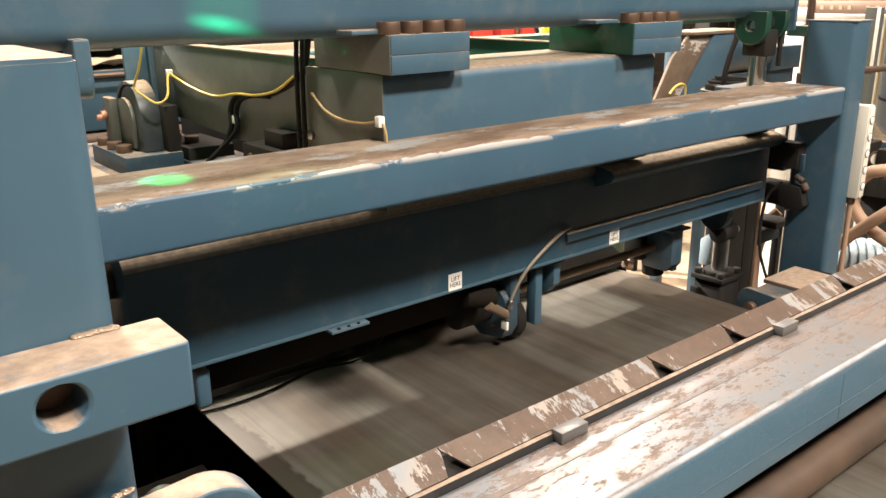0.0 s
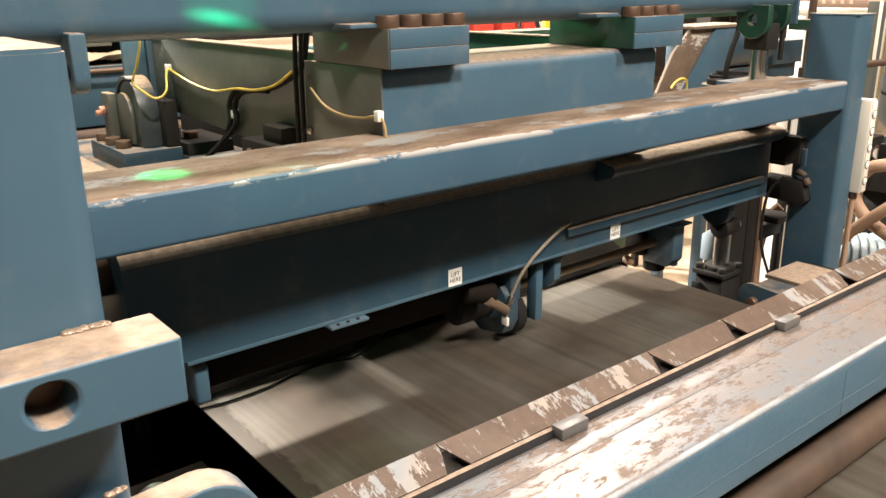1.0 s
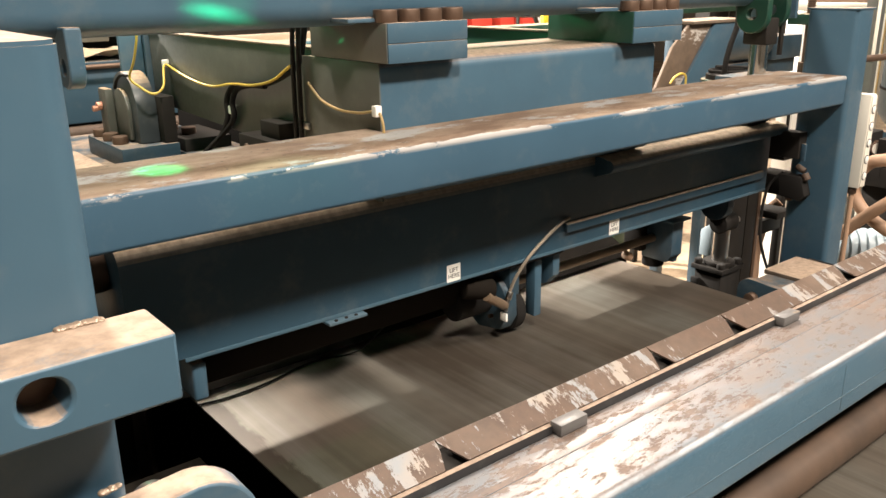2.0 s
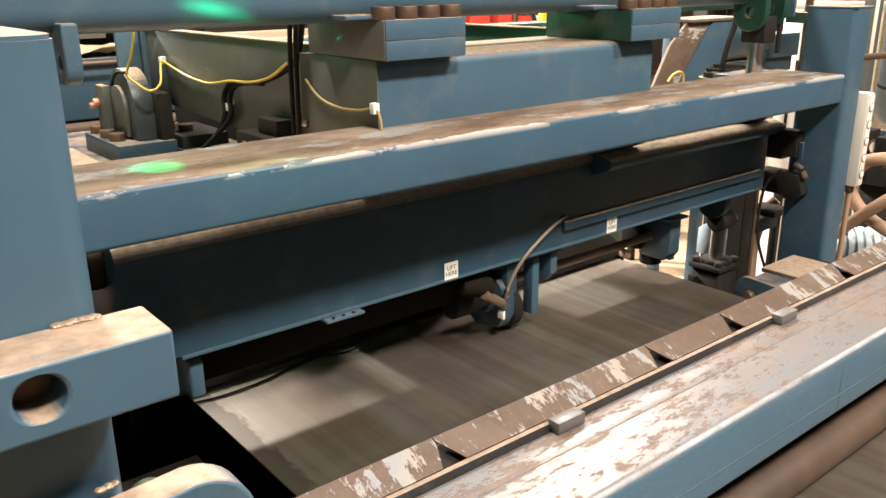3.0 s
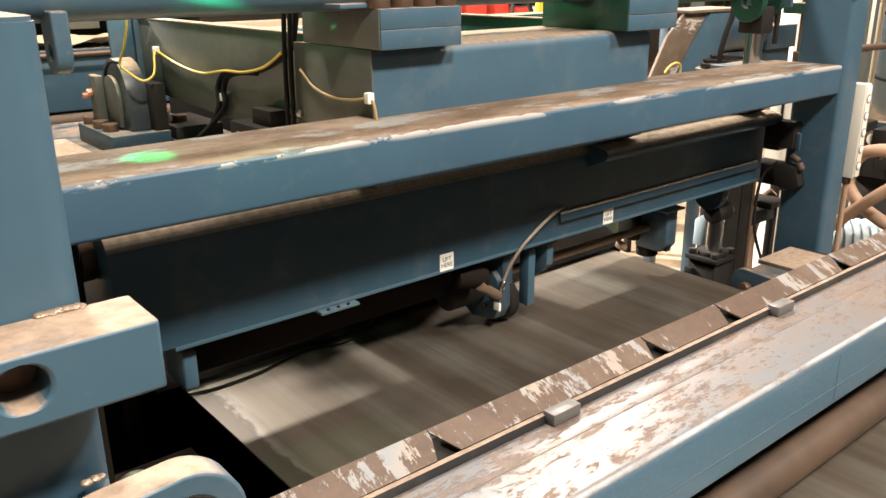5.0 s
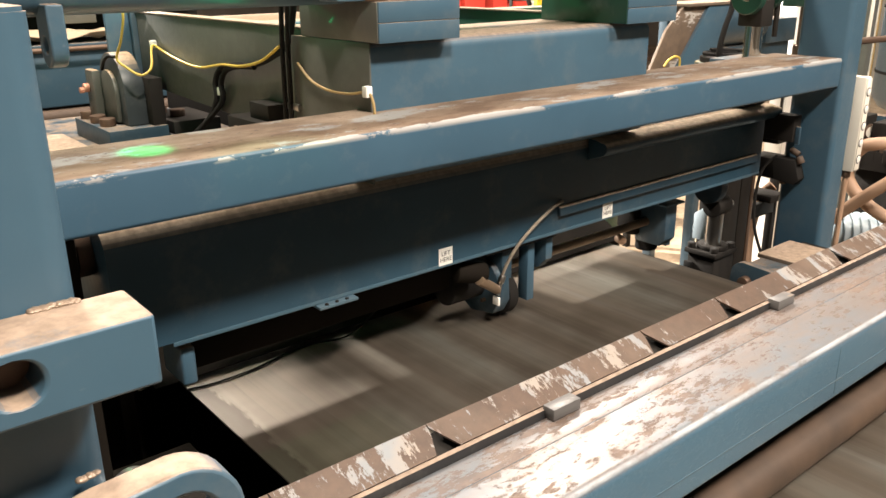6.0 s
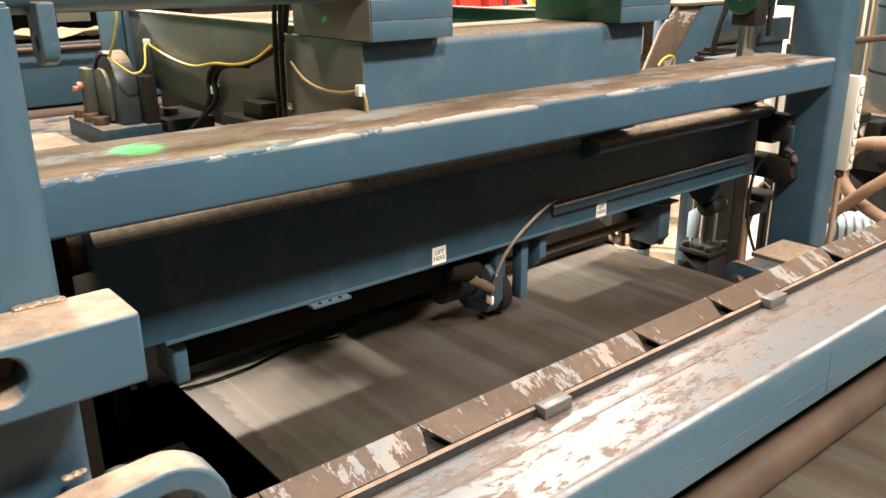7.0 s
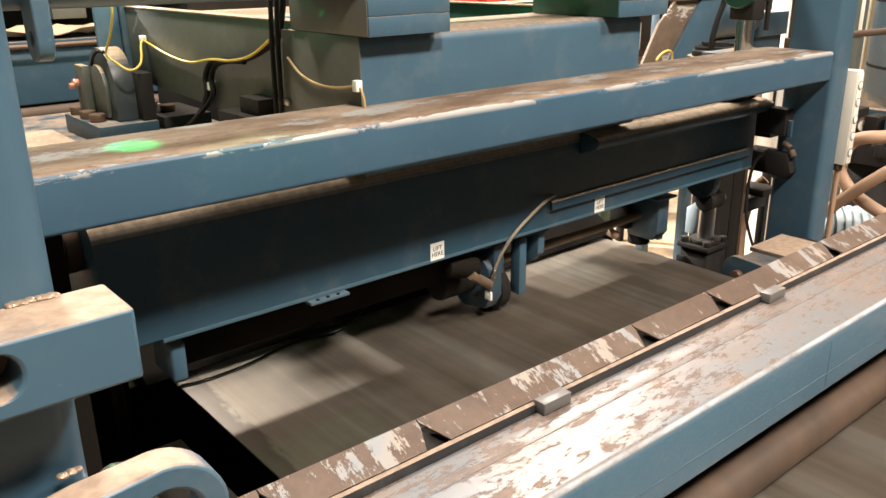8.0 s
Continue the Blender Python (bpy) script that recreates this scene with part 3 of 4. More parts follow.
wheel.location = (0.822, 0.315, 1.0110)
part("cross_tube", rod_bm((0.668, 0.225, 1.108), (0.744, 0.240, 1.058), 0.0125, n=20, bevel=0.001), SHAFT, mw, "tan dusty stub tube")
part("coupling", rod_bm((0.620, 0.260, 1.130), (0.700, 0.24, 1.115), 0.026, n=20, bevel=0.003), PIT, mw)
part("motor", rod_bm((0.640, 0.330, 1.060), (0.747, 0.330, 1.060), 0.045, n=28, bevel=0.004), BLACK, mw, "black drum of the encoder")
part("bolt", rod_bm((0.735, 0.290, 1.015), (0.746, 0.290, 1.015), 0.006, n=6), SCREW, mw)
part("plug", merged(rod_bm((0.752, 0.236, 1.075), (0.760, 0.236, 1.094), 0.0085, n=12, bevel=0.001), rod_bm((0.740, 0.232, 1.045), (0.752, 0.236, 1.075), 0.005, n=10)), STEEL, mw)
part("tag", box_bm(0.7375, 0.7440, 0.228, 0.250, 1.018, 1.040, 0.001), WHITE, mw, "white paper tag")
part("cable", cable_bm([(0.757, 0.236, 1.094), (0.768, 0.222, 1.14), (0.795, 0.205, 1.19), (0.845, 0.196, 1.232), (0.90, 0.200, 1.256), (0.95, 0.217, 1.258)], 0.0042), CABLE, mw, "grey-tan bent cable")

sh = thing("guide_shaft", (0, 0, 0), "tan worn steel shaft between blue brackets", "shaft")
part("shaft", rod_bm((0.70, 0.36, 1.056), (1.56, 0.36, 1.056), 0.0135, n=20), SHAFT, sh)
arm = thing("roller_arm", (-0.025, 0, 0), "blue roller arm with black side roller", "roller arm")
part("bracket", prism_bm([(0.285, 1.120), (0.285, 1.01), (0.305, 0.985), (0.40, 0.985), (0.42, 1.12)], 1.535, 1.590, "x", 0.003), BLUE_DARK, arm)
part("flange", box_bm(1.52, 1.615, 0.275, 0.40, 1.121, 1.128, 0.002), BLUE_CLEAN, arm)
part("bolt_pad", box_bm(1.50, 1.5345, 0.38, 0.45, 1.01, 1.09, 0.006), DARK, arm)
part("side_roller", rod_bm((1.572, 0.38, 0.952), (1.572, 0.38, 1.02), 0.036, n=24, bevel=0.006), BLACK, arm, "black rubber roller")
part("roller_fork", box_bm(1.61, 1.635, 0.33, 0.40, 0.962, 1.02, 0.003), BLUE_DARK, arm)
part("knob", rod_bm((1.385, 0.35, 1.035), (1.41, 0.35, 1.02), 0.014, n=14, bevel=0.002), HOSE, arm)

# ---------------------------------------------------------------- lifting cylinder, guide column, foot
hc = thing("lifting_cylinder", (0, 0, 0), "hydraulic lifting cylinder with bolted flange base", "cylinder")
part("eye_plate", prism_bm([(0.270, 1.171), (0.270, 1.125)] + arc(0.325, 1.125, 0.055, 180, 360, 12) + [(0.380, 1.171)], 1.785, 1.822, "x", 0.003), BLUE_DARK, hc)
part("rod_eye", rod_bm((1.823, 0.325, 1.050), (1.90, 0.325, 1.050), 0.036, n=20, bevel=0.003), DARK, hc)
part("piston_rod", rod_bm((1.855, 0.325, 0.91), (1.855, 0.325, 1.04), 0.027, n=28), STEEL, hc)
part("gland", rod_bm((1.855, 0.325, 0.898), (1.855, 0.325, 0.914), 0.052, n=28, bevel=0.003), DARK, hc)
part("pin", rod_bm((1.900, 0.315, 1.050), (1.925, 0.315, 1.050), 0.014, n=14, bevel=0.002), STEEL, hc)
part("base_flange", box_bm(1.79, 1.925, 0.27, 0.395, 0.880, 0.898, 0.003), DARK, hc)
for bx, by in ((1.808, 0.288), (1.808, 0.377), (1.907, 0.288), (1.907, 0.377)):
    bolt = part("bolt", rod_bm((bx, by, 0.898), (bx, by, 0.916), 0.0145, n=18, bevel=0.002), DARK, hc)
    part("socket", rod_bm((bx, by, 0.9155), (bx, by, 0.9166), 0.008, n=6), INK, bolt)
part("barrel_box", box_bm(1.80, 1.915, 0.28, 0.385, 0.35, 0.880, 0.006), DARK, hc)
for k in range(5):
    part("hose_clip", box_bm(1.785, 1.80, 0.36, 0.39, 0.62 + k * 0.05, 0.65 + k * 0.05, 0.003), BLACK, hc)
part("side_plate", prism_bm([(0.415, 0.88), (0.415, 0.985), (0.425, 1.005), (0.465, 0.975), (0.465, 0.88)], 1.94, 1.96, "x", 0.002), MOTOR, hc, "pale grey notched plate")
gc = thing("guide_column", (0, 0, 0), "dark oily vertical guide column", "guide column")
part("column", box_bm(2.02, 2.13, 0.40, 0.50, 0.0, 1.30, 0.006), DARK, gc)
part("gib", box_bm(2.132, 2.20, 0.40, 0.48, 0.0, 1.40, 0.004), DARK, gc)
part("wiper", box_bm(2.205, 2.225, 0.40, 0.44, 0.0, 1.42, 0.002), SCREW, gc)
part("cross_stay", box_bm(2.226, 2.42, 0.41, 0.44, 0.90, 0.955, 0.004), DARK, gc)
part("upper_stay", box_bm(2.226, 2.33, 0.33, 0.44, 1.21, 1.30, 0.004), DARK, gc)
part("middle_stay", box_bm(2.226, 2.33, 0.33, 0.44, 1.08, 1.155, 0.004), DARK, gc)
part("lower_stay", box_bm(2.226, 2.33, 0.33, 0.44, 0.985, 1.01, 0.002), DARK, gc)
part("edge_stile", box_bm(2.3305, 2.36, 0.325, 0.352, 0.0, 1.32, 0.003), DARK, gc)
part("outer_stile", box_bm(2.40, 2.43, 0.41, 0.44, 0.0, 1.12, 0.004), DARK, gc)
ft = thing("pedestal_bearing", (0, 0, 0), "dark blue rounded foot with dusty tan top", "machine foot")
part("cheek", prism_bm([(-0.12, 0.88), (0.055, 0.88)] + arc(0.015, 0.965, 0.04, 0, 90, 8) + [(-0.12, 0.995)], 1.525, 1.545, "x", 0.002), BLUE_DARK, ft)
part("web", box_bm(1.546, 1.649, -0.11, 0.03, 0.60, 0.990, 0.004), BLUE_DARK, ft)
part("top_plate", box_bm(1.650, 1.84, -0.09, 0.045, 0.985, 1.000, 0.003), LEDGE, ft, "dusty tan plate")
part("body", box_bm(1.61, 1.90, -0.10, 0.03, 0.0, 0.985, 0.004), DARK, ft)
bolt = part("bolt", rod_bm((1.500, 0.0, 0.952), (1.524, 0.0, 0.952), 0.018, n=18, bevel=0.002), SCREW, ft, "rusty bolt with washer")

# ---------------------------------------------------------------- top beam, blocks, rear frame
tb = thing("top_beam", (0, 0, 0), "blue lifting beam with rounded lower edge", "beam")
part("beam_tube", tube_bm(-0.80, 1.958, 0.213, 0.40, 1.770, 1.98, "x", 0.042, 9), BLUE, tb)
part("end_plate", box_bm(1.9585, 1.974, 0.207, 0.405, 1.728, 1.985, 0.002), BLUE, tb)
for tx in (0.262, 0.958):
    part("weld_tab", box_bm(tx, tx + 0.085, 0.165, 0.235, 1.7775, 1.786, 0.002), BLUE, tb)


def ear_plate(x0, x1, y0, bottom, mat, owner, name="ear", label="", width=0.105):
    y1 = y0 + width
    c, r = (y0 + y1) / 2, (y1 - y0) / 2
    outline = [(y0, 1.79)] + arc(c, bottom + r, r, 180, 360, 14) + [(y1, 1.79)]
    ob = part(name, prism_bm(outline, x0, x1, "x", 0, holes=[(c, bottom + r + 0.004, min(0.0165, 0.42 * r))]), mat, owner, label)
    b = ob.modifiers.new("edge", "BEVEL")
    b.width, b.segments, b.limit_method, b.angle_limit = 0.003, 2, "ANGLE", radians(50)
    return ob


ear_plate(-0.237, -0.211, 0.186, 1.694, BLUE, tb, "lifting_ear", "blue lifting ear with drilled hole", 0.062)
# green light falling on both cylinder ears is put into their colour
ear_plate(1.732, 1.758, 0.170, 1.690, GREEN, tb, "cylinder_ear")
ear_plate(1.838, 1.862, 0.170, 1.700, GREEN, tb, "cylinder_ear")
rc = thing("roof_cylinder", (0, 0, 0), "chrome piston rod under a green-lit clevis", "cylinder")
part("rod_eye", box_bm(1.764, 1.832, 0.185, 0.265, 1.655, 1.735, 0.006), DARK, rc)
part("rod", rod_bm((1.798, 0.225, 1.43), (1.798, 0.225, 1.656), 0.027, n=28), CHROME, rc)
part("rod_seat", box_bm(1.74, 1.86, 0.20, 0.33, 1.412, 1.432, 0.004), DARK, rc)
part("hose_tee", rod_bm((1.875, 0.20, 1.62), (1.875, 0.20, 1.73), 0.008, n=12, bevel=0.001), DARK, rc)


def clamp_block(x0, x1, cheek):
    bl = thing("clamp_block", (x0, 0.133, 1.70), "grey-blue split steel block with four brown cap screws", "clamp block", "clamp blocks under the top beam")
    w = x1 - x0
    part("upper_plate", box_bm(0, w, 0, 0.287, 0.038, 0.0765, 0.0015), BLUE, bl)
    part("lower_plate", box_bm(0, w, 0, 0.287, 0, 0.0372, 0.0015), BLUE, bl)
    # added thin sheet: its colour holds the side's shade and green light
    part("side_tint_sheet", box_bm(-0.003, -0.0005, 0.002, 0.287, 0.001, 0.0755, 0.0005), cheek, bl)
    for i in range(4):
        cx = 0.016 + i * (w - 0.034) / 3
        screw = part("cap_screw", rod_bm((cx, 0.030, 0.0765), (cx, 0.030, 0.1010), 0.0235, n=28, bevel=0.002), SCREW, bl, "brown cap screw")
        part("socket", rod_bm((cx, 0.030, 0.1005), (cx, 0.030, 0.1014), 0.012, n=6), INK, screw)
    return bl


clamp_block(0.33, 0.53, GREY)
clamp_block(1.066, 1.262, GREEN)
rf = thing("rear_frame", (0, 0, 0), "blue and grey box frame with dusty deck", "machine frame")
part("front_beam", tube_bm(0.3345, 1.205, 0.172, 0.47, 1.418, 1.699, "x", 0.022, 5), BLUE, rf)
part("end_pad", box_bm(0.3305, 0.3343, 0.170, 0.47, 1.418, 1.6985, 0.001), GREY, rf)
part("side_plate", prism_bm([(0.47, 1.455), (1.05, 1.475), (1.50, 1.492), (1.50, 1.709), (0.47, 1.709)], 0.362, 0.392, "x", 0.002), GREY, rf)
part("top_flange", box_bm(0.358, 0.402, 0.4705, 1.50, 1.7095, 1.7145, 0.0015), LEDGE, rf, "dusty pale flange edge")
part("far_flange", box_bm(1.165, 1.205, 0.4705, 1.36, 1.7095, 1.7145, 0.0015), LEDGE, rf, "dusty pale flange edge")
part("far_plate", box_bm(1.180, 1.203, 0.4705, 1.50, 1.45, 1.709, 0.002), GREEN, rf, "green painted inner plate")
part("mid_member", tube_bm(0.402, 1.179, 0.90, 0.98, 1.662, 1.700, "x", 0.010), BLUE, rf)
part("deck_plate", box_bm(0.402, 1.179, 0.985, 1.300, 1.685, 1.700, 0.002), DECK, rf, "pale tan dusty deck plate")
part("corner_post", box_bm(0.345, 0.395, 1.502, 1.545, 0.90, 1.76, 0.004), BLUE_DARK, rf)
part("corner_web", box_bm(0.27, 0.343, 1.515, 1.53, 1.38, 1.76, 0.002), BLUE, rf)

# cables on the frame
yc = thing("yellow_cable", (0, 0, 0), "yellow cable clipped along the grey side plate", "cable")
part("lead", cable_bm([(0.222, 1.205, 1.730), (0.222, 1.210, 1.703), (0.222, 1.253, 1.645), (0.222, 1.305, 1.593), (0.235, 1.262, 1.568), (0.265, 1.245, 1.548), (0.300, 1.255, 1.565), (0.335, 1.330, 1.610), (0.352, 1.357, 1.622)], 0.0036), YELLOW, yc)
part("lead", cable_bm([(0.352, 1.357, 1.622), (0.352, 1.189, 1.592), (0.352, 1.032, 1.581), (0.334, 0.848, 1.604), (0.333, 0.734, 1.610), (0.334, 0.627, 1.630), (0.338, 0.539, 1.670)], 0.0036), YELLOW, yc)
part("lead", cable_bm([(0.325, 0.438, 1.641), (0.325, 0.386, 1.609), (0.325, 0.317, 1.595), (0.325, 0.240, 1.596), (0.325, 0.174, 1.605), (0.325, 0.155, 1.590), (0.325, 0.150, 1.56)], 0.0030), TANLEAD, yc)
for cy, cz in ((1.357, 1.624), (0.905, 1.530), (0.172, 1.608)):
    part("clip", merged(box_bm(0.316 if cy < 0.3 else 0.343, 0.331 if cy < 0.3 else 0.361, cy - 0.009, cy + 0.007, cz - 0.012, cz + 0.010, 0.002)), WHITE, yc, "white plastic cable clip")
bc = thing("black_cables", (0, 0, 0), "black cable bundle hanging beside the block", "cable")
for dx, dy in ((0, 0), (0.0, 0.026)):
    part("cable", cable_bm([(0.318 + dx, 0.450 + dy, 1.80), (0.318 + dx, 0.462 + dy, 1.70), (0.320, 0.470 + dy, 1.60), (0.320, 0.474 + dy, 1.42)], 0.0056), BLACK, bc)
part("cable", cable_bm([(0.345, 0.477, 1.790), (0.345, 0.480, 1.745), (0.345, 0.512, 1.678), (0.345, 0.583, 1.645), (0.345, 0.660, 1.622), (0.345, 0.735, 1.609)], 0.0075), BLACK, bc)
for off in (0.0, -0.035):
    part("cable", cable_bm([(0.345, 0.720 + off, 1.611), (0.345, 0.801 + off, 1.606), (0.345, 0.880 + off, 1.590), (0.345, 0.919 + off, 1.553), (0.345, 0.922 + off, 1.506), (0.345, 0.990, 1.442), (0.335, 1.101, 1.376), (0.32, 1.14, 1.335)], 0.0075), BLACK, bc)
part("bracket", box_bm(0.322, 0.331, 0.445, 0.50, 1.535, 1.55, 0.002), STEEL, bc)

# ---------------------------------------------------------------- machine bed behind, bearing block
bed = thing("machine_bed", (0, 0, 0), "dark machine bed with dusty blue plates", "machine bed")
part("bed_plate", box_bm(-0.16, 0.34, 1.20, 2.0, 1.30, 1.330, 0.004), BLUE_DARK, bed)
part("bed_block", box_bm(-0.15, -0.02, 1.25, 1.95, 0.0, 1.30, 0.004), DARK, bed)
part("bed_plate", box_bm(0.36, 0.56, 1.22, 1.95, 1.30, 1.352, 0.004), BLUE_DARK, bed)
part("bed_block", box_bm(0.345, 0.50, 1.70, 1.95, 0.0, 1.30, 0.004), DARK, bed)
# unseen block added behind the cross beam to darken the strip's middle
part("strip_shade_block", box_bm(0.43, 0.97, 0.60, 0.80, 1.00, 1.40, 0.01), DARK, bed)
part("dark_panel", box_bm(0.60, 0.64, 1.22, 1.95, 0.98, 1.47, 0.004), BLACK, bed)
pb = thing("bearing_block", (0, 0, 0), "arched grey-blue bearing block bolted to a base", "bearing block")
part("base_plate", box_bm(0.166, 0.345, 1.29, 1.62, 1.331, 1.388, 0.003), BLUE_DARK, pb)
arch = [(1.335, 1.389)] + [(y, z) for y, z in arc(1.445, 1.490, 0.110, 180, 0, 20)] + [(1.555, 1.389)]
part("housing", prism_bm(arch, 0.240, 0.302, "x", 0.003), GREYBLUE, pb)
part("cover", prism_bm([(1.385, 1.395)] + arc(1.445, 1.480, 0.07, 180, 0, 16) + [(1.515, 1.395)], 0.226, 0.2395, "x", 0.003), GREY, pb)
part("key_block", box_bm(0.200, 0.2255, 1.49, 1.56, 1.395, 1.545, 0.004), GREY, pb)
part("cable_tie", cable_bm([(0.236, 1.50, 1.545), (0.232, 1.46, 1.573), (0.231, 1.41, 1.592), (0.237, 1.37, 1.592)], 0.0045), BLACK, pb, "black cable tie")
part("guard", box_bm(0.303, 0.345, 1.30, 1.50, 1.389, 1.53, 0.003), DARK, pb, "dark guard block")
part("grease_fitting", merged(rod_bm((0.182, 1.535, 1.49), (0.199, 1.535, 1.49), 0.014, n=12, bevel=0.002), rod_bm((0.168, 1.528, 1.484), (0.182, 1.528, 1.484), 0.009, n=10)), COPPER, pb, "pink copper fitting")
for bx, by in ((0.196, 1.575), (0.194, 1.472), (0.197, 1.392)):
    part("bolt", rod_bm((bx, by, 1.388), (bx, by, 1.412), 0.0235, n=20, bevel=0.002), SCREW, pb, "brown cap screw")
pb2 = thing("bearing_foot_plate", (0, 0, 0), "dark foot plate with two brown cap screws", "foot plate")
part("plate", box_bm(0.365, 0.52, 1.30, 1.56, 1.353, 1.392, 0.003), DARK, pb2)
for bx, by in ((0.40, 1.50), (0.42, 1.40)):
    part("bolt", rod_bm((bx, by, 1.392), (bx, by, 1.414), 0.0235, n=20, bevel=0.002), SCREW, pb2)
tm = thing("manifold_block", (0, 0, 0), "dark manifold block with a row of ports", "manifold")
part("body", box_bm(0.285, 0.36, 0.555, 0.735, 1.446, 1.496, 0.003), DARK, tm)
for k in range(4):
    part("port", rod_bm((0.279, 0.585 + k * 0.034, 1.466), (0.2852, 0.585 + k * 0.034, 1.466), 0.010, n=14, bevel=0.001), SCREW, tm)
part("fixing_lug", box_bm(0.31, 0.3615, 0.565, 0.66, 1.496, 1.535, 0.002), DARK, tm)
tp = thing("cover_plate", (0, 0, 0), "tan dusty steel cover plate", "cover plate")
part("plate", box_bm(-0.02, 0.12, 1.30, 1.62, 1.331, 1.343, 0.002), LEDGE, tp)

# ---------------------------------------------------------------- far machine at the back
fm = thing("far_machine", (0, 0, 0), "blue far machine frame with ledge", "machine")
part("lower_beam", box_bm(-1.2, 1.15, 2.40, 2.60, 1.31, 1.53, 0.01), BLUE, fm)
part("ledge", box_bm(-1.2, 1.15, 2.36, 2.75, 1.535, 1.56, 0.003), BLUE_DARK, fm)
part("pipe", rod_bm((-1.2, 2.38, 1.275), (1.15, 2.38, 1.275), 0.03, n=16), ROLL, fm)
part("upper_beam", box_bm(-1.2, 1.15, 2.70, 2.85, 1.665, 1.78, 0.01), BLUE_DARK, fm)
part("back_panel", box_bm(-1.2, 1.15, 2.86, 2.90, 0.0, 2.2, 0.004), DARK, fm)
# unseen panel added to cut the flood light behind the strip's bright band
part("flood_blocker_panel", box_bm(-1.2, 0.62, 2.86, 2.90, 2.202, 2.56, 0.004), DARK, fm)
part("leg", box_bm(-1.1, -0.95, 2.45, 2.60, 0.0, 1.31, 0.006), BLUE, fm)
part("leg", box_bm(0.95, 1.10, 2.45, 2.60, 0.0, 1.31, 0.006), BLUE, fm)
part("lower_panel", box_bm(-1.2, 1.15, 2.62, 2.66, 0.0, 1.31, 0.004), DARK, fm)
part("tie_rod", rod_bm((-0.2, 2.30, 1.545), (0.62, 2.30, 1.545), 0.010, n=12), SCREW, fm)


def crumpled_sheet(x0, x1, y0, y1, z, seed):
    rnd = random.Random(seed)
    bm = bmesh.new()
    bmesh.ops.create_grid(bm, x_segments=26, y_segments=10, size=0.5)
    for v in bm.verts:
        u = Vector((v.co.x * 9, v.co.y * 5, seed))
        h = 0.028 + 0.030 * noise.noise(u) + 0.014 * noise.noise(u * 2.7)
        v.co = Vector((x0 + (v.co.x + 0.5) * (x1 - x0), y0 + (v.co.y + 0.5) * (y1 - y0), z + max(h, 0.001) + rnd.uniform(0, 0.003)))
    bmesh.ops.solidify(bm, geom=list(bm.faces), thickness=0.002)
    return bm


tagged(mesh_object("plastic_wrap", crumpled_sheet(-0.35, 0.85, 2.37, 2.68, 1.560, 4.0), PLASTIC), "crumpled cream plastic sheet lying on the ledge", "plastic sheet")
# unseen girder added to keep the flood light off rail and deck
gg = thing("added_shade_girder", (0, 0, 0), "unseen dark girder on two columns, added to shade rail and deck", "girder")
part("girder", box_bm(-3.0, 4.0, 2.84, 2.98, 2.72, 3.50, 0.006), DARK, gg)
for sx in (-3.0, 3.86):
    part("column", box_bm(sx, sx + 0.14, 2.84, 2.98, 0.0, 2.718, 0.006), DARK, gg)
bx = thing("junction_box", (0, 0, 0), "small grey-blue box on the ledge", "box")
part("body", box_bm(0.46, 0.60, 2.66, 2.698, 1.62, 1.70, 0.004), GREY, bx)

# ---------------------------------------------------------------- right side: control box, hoses, motor, tank
cb = thing("push_button_box", (0, 0, 0), "narrow cream push-button box on the post", "control box")
part("housing", box_bm(2.030, 2.066, -0.034, 0.020, 1.205, 1.503, 0.003), CREAM, cb)
part("cover", box_bm(2.033, 2.063, -0.0375, -0.0342, 1.210, 1.498, 0.001), CREAM, cb)
for k in range(5):
    part("button", rod_bm((2.048, -0.0375, 1.245 + k * 0.053), (2.048, -0.0405, 1.245 + k * 0.053), 0.0115, n=18, bevel=0.0008), WHITE, cb)
    part("button_ring", rod_bm((2.048, -0.0376, 1.245 + k * 0.053), (2.048, -0.0388, 1.245 + k * 0.053), 0.0140, n=18), INK, cb, "dark button surround")
part("gland", rod_bm((2.047, -0.008, 1.182), (2.047, -0.008, 1.205), 0.013, n=12, bevel=0.002), SCREW, cb)
part("conduit", rod_bm((2.047, -0.008, 0.30), (2.047, -0.008, 1.182), 0.0085, n=12), HOSE, cb)

sg = thing("limit_switch", (0, 0, 0), "dark limit switch on an arm beside the post", "switch")
part("arm", box_bm(1.880, 1.925, 0.10, 0.20, 1.300, 1.385, 0.004), DARK, sg)
part("tongue", box_bm(1.890, 1.900, 0.084, 0.099, 1.295, 1.350, 0.002), BLUE_DARK, sg)
part("body", prism_bm([(0.160, 1.245), (0.085, 1.245), (0.066, 1.185), (0.080, 1.165), (0.150, 1.172)], 1.885, 1.925, "x", 0.003), BLACK, sg)
part("connector", merged(rod_bm((1.900, 0.110, 1.275), (1.900, 0.082, 1.262), 0.010, n=12, bevel=0.002), rod_bm((1.900, 0.082, 1.255), (1.900, 0.070, 1.235), 0.012, n=12, bevel=0.002)), ROLL, sg)
part("cable", cable_bm([(1.895, 0.15, 1.25), (1.875, 0.185, 1.20), (1.868, 0.195, 1.10), (1.862, 0.18, 1.00), (1.88, 0.15, 0.90)], 0.005), BLACK, sg)
part("bolt", rod_bm((1.900, 0.125, 1.160), (1.900, 0.125, 1.174), 0.012, n=6), SCREW, sg)

rod2 = thing("tie_bar", (0, 0, 0), "brown steel tie bar through the post", "tie bar")
part("bar", rod_bm((2.03, 0.06, 1.600), (3.2, 0.02, 1.585), 0.011, n=14), SCREW, rod2)

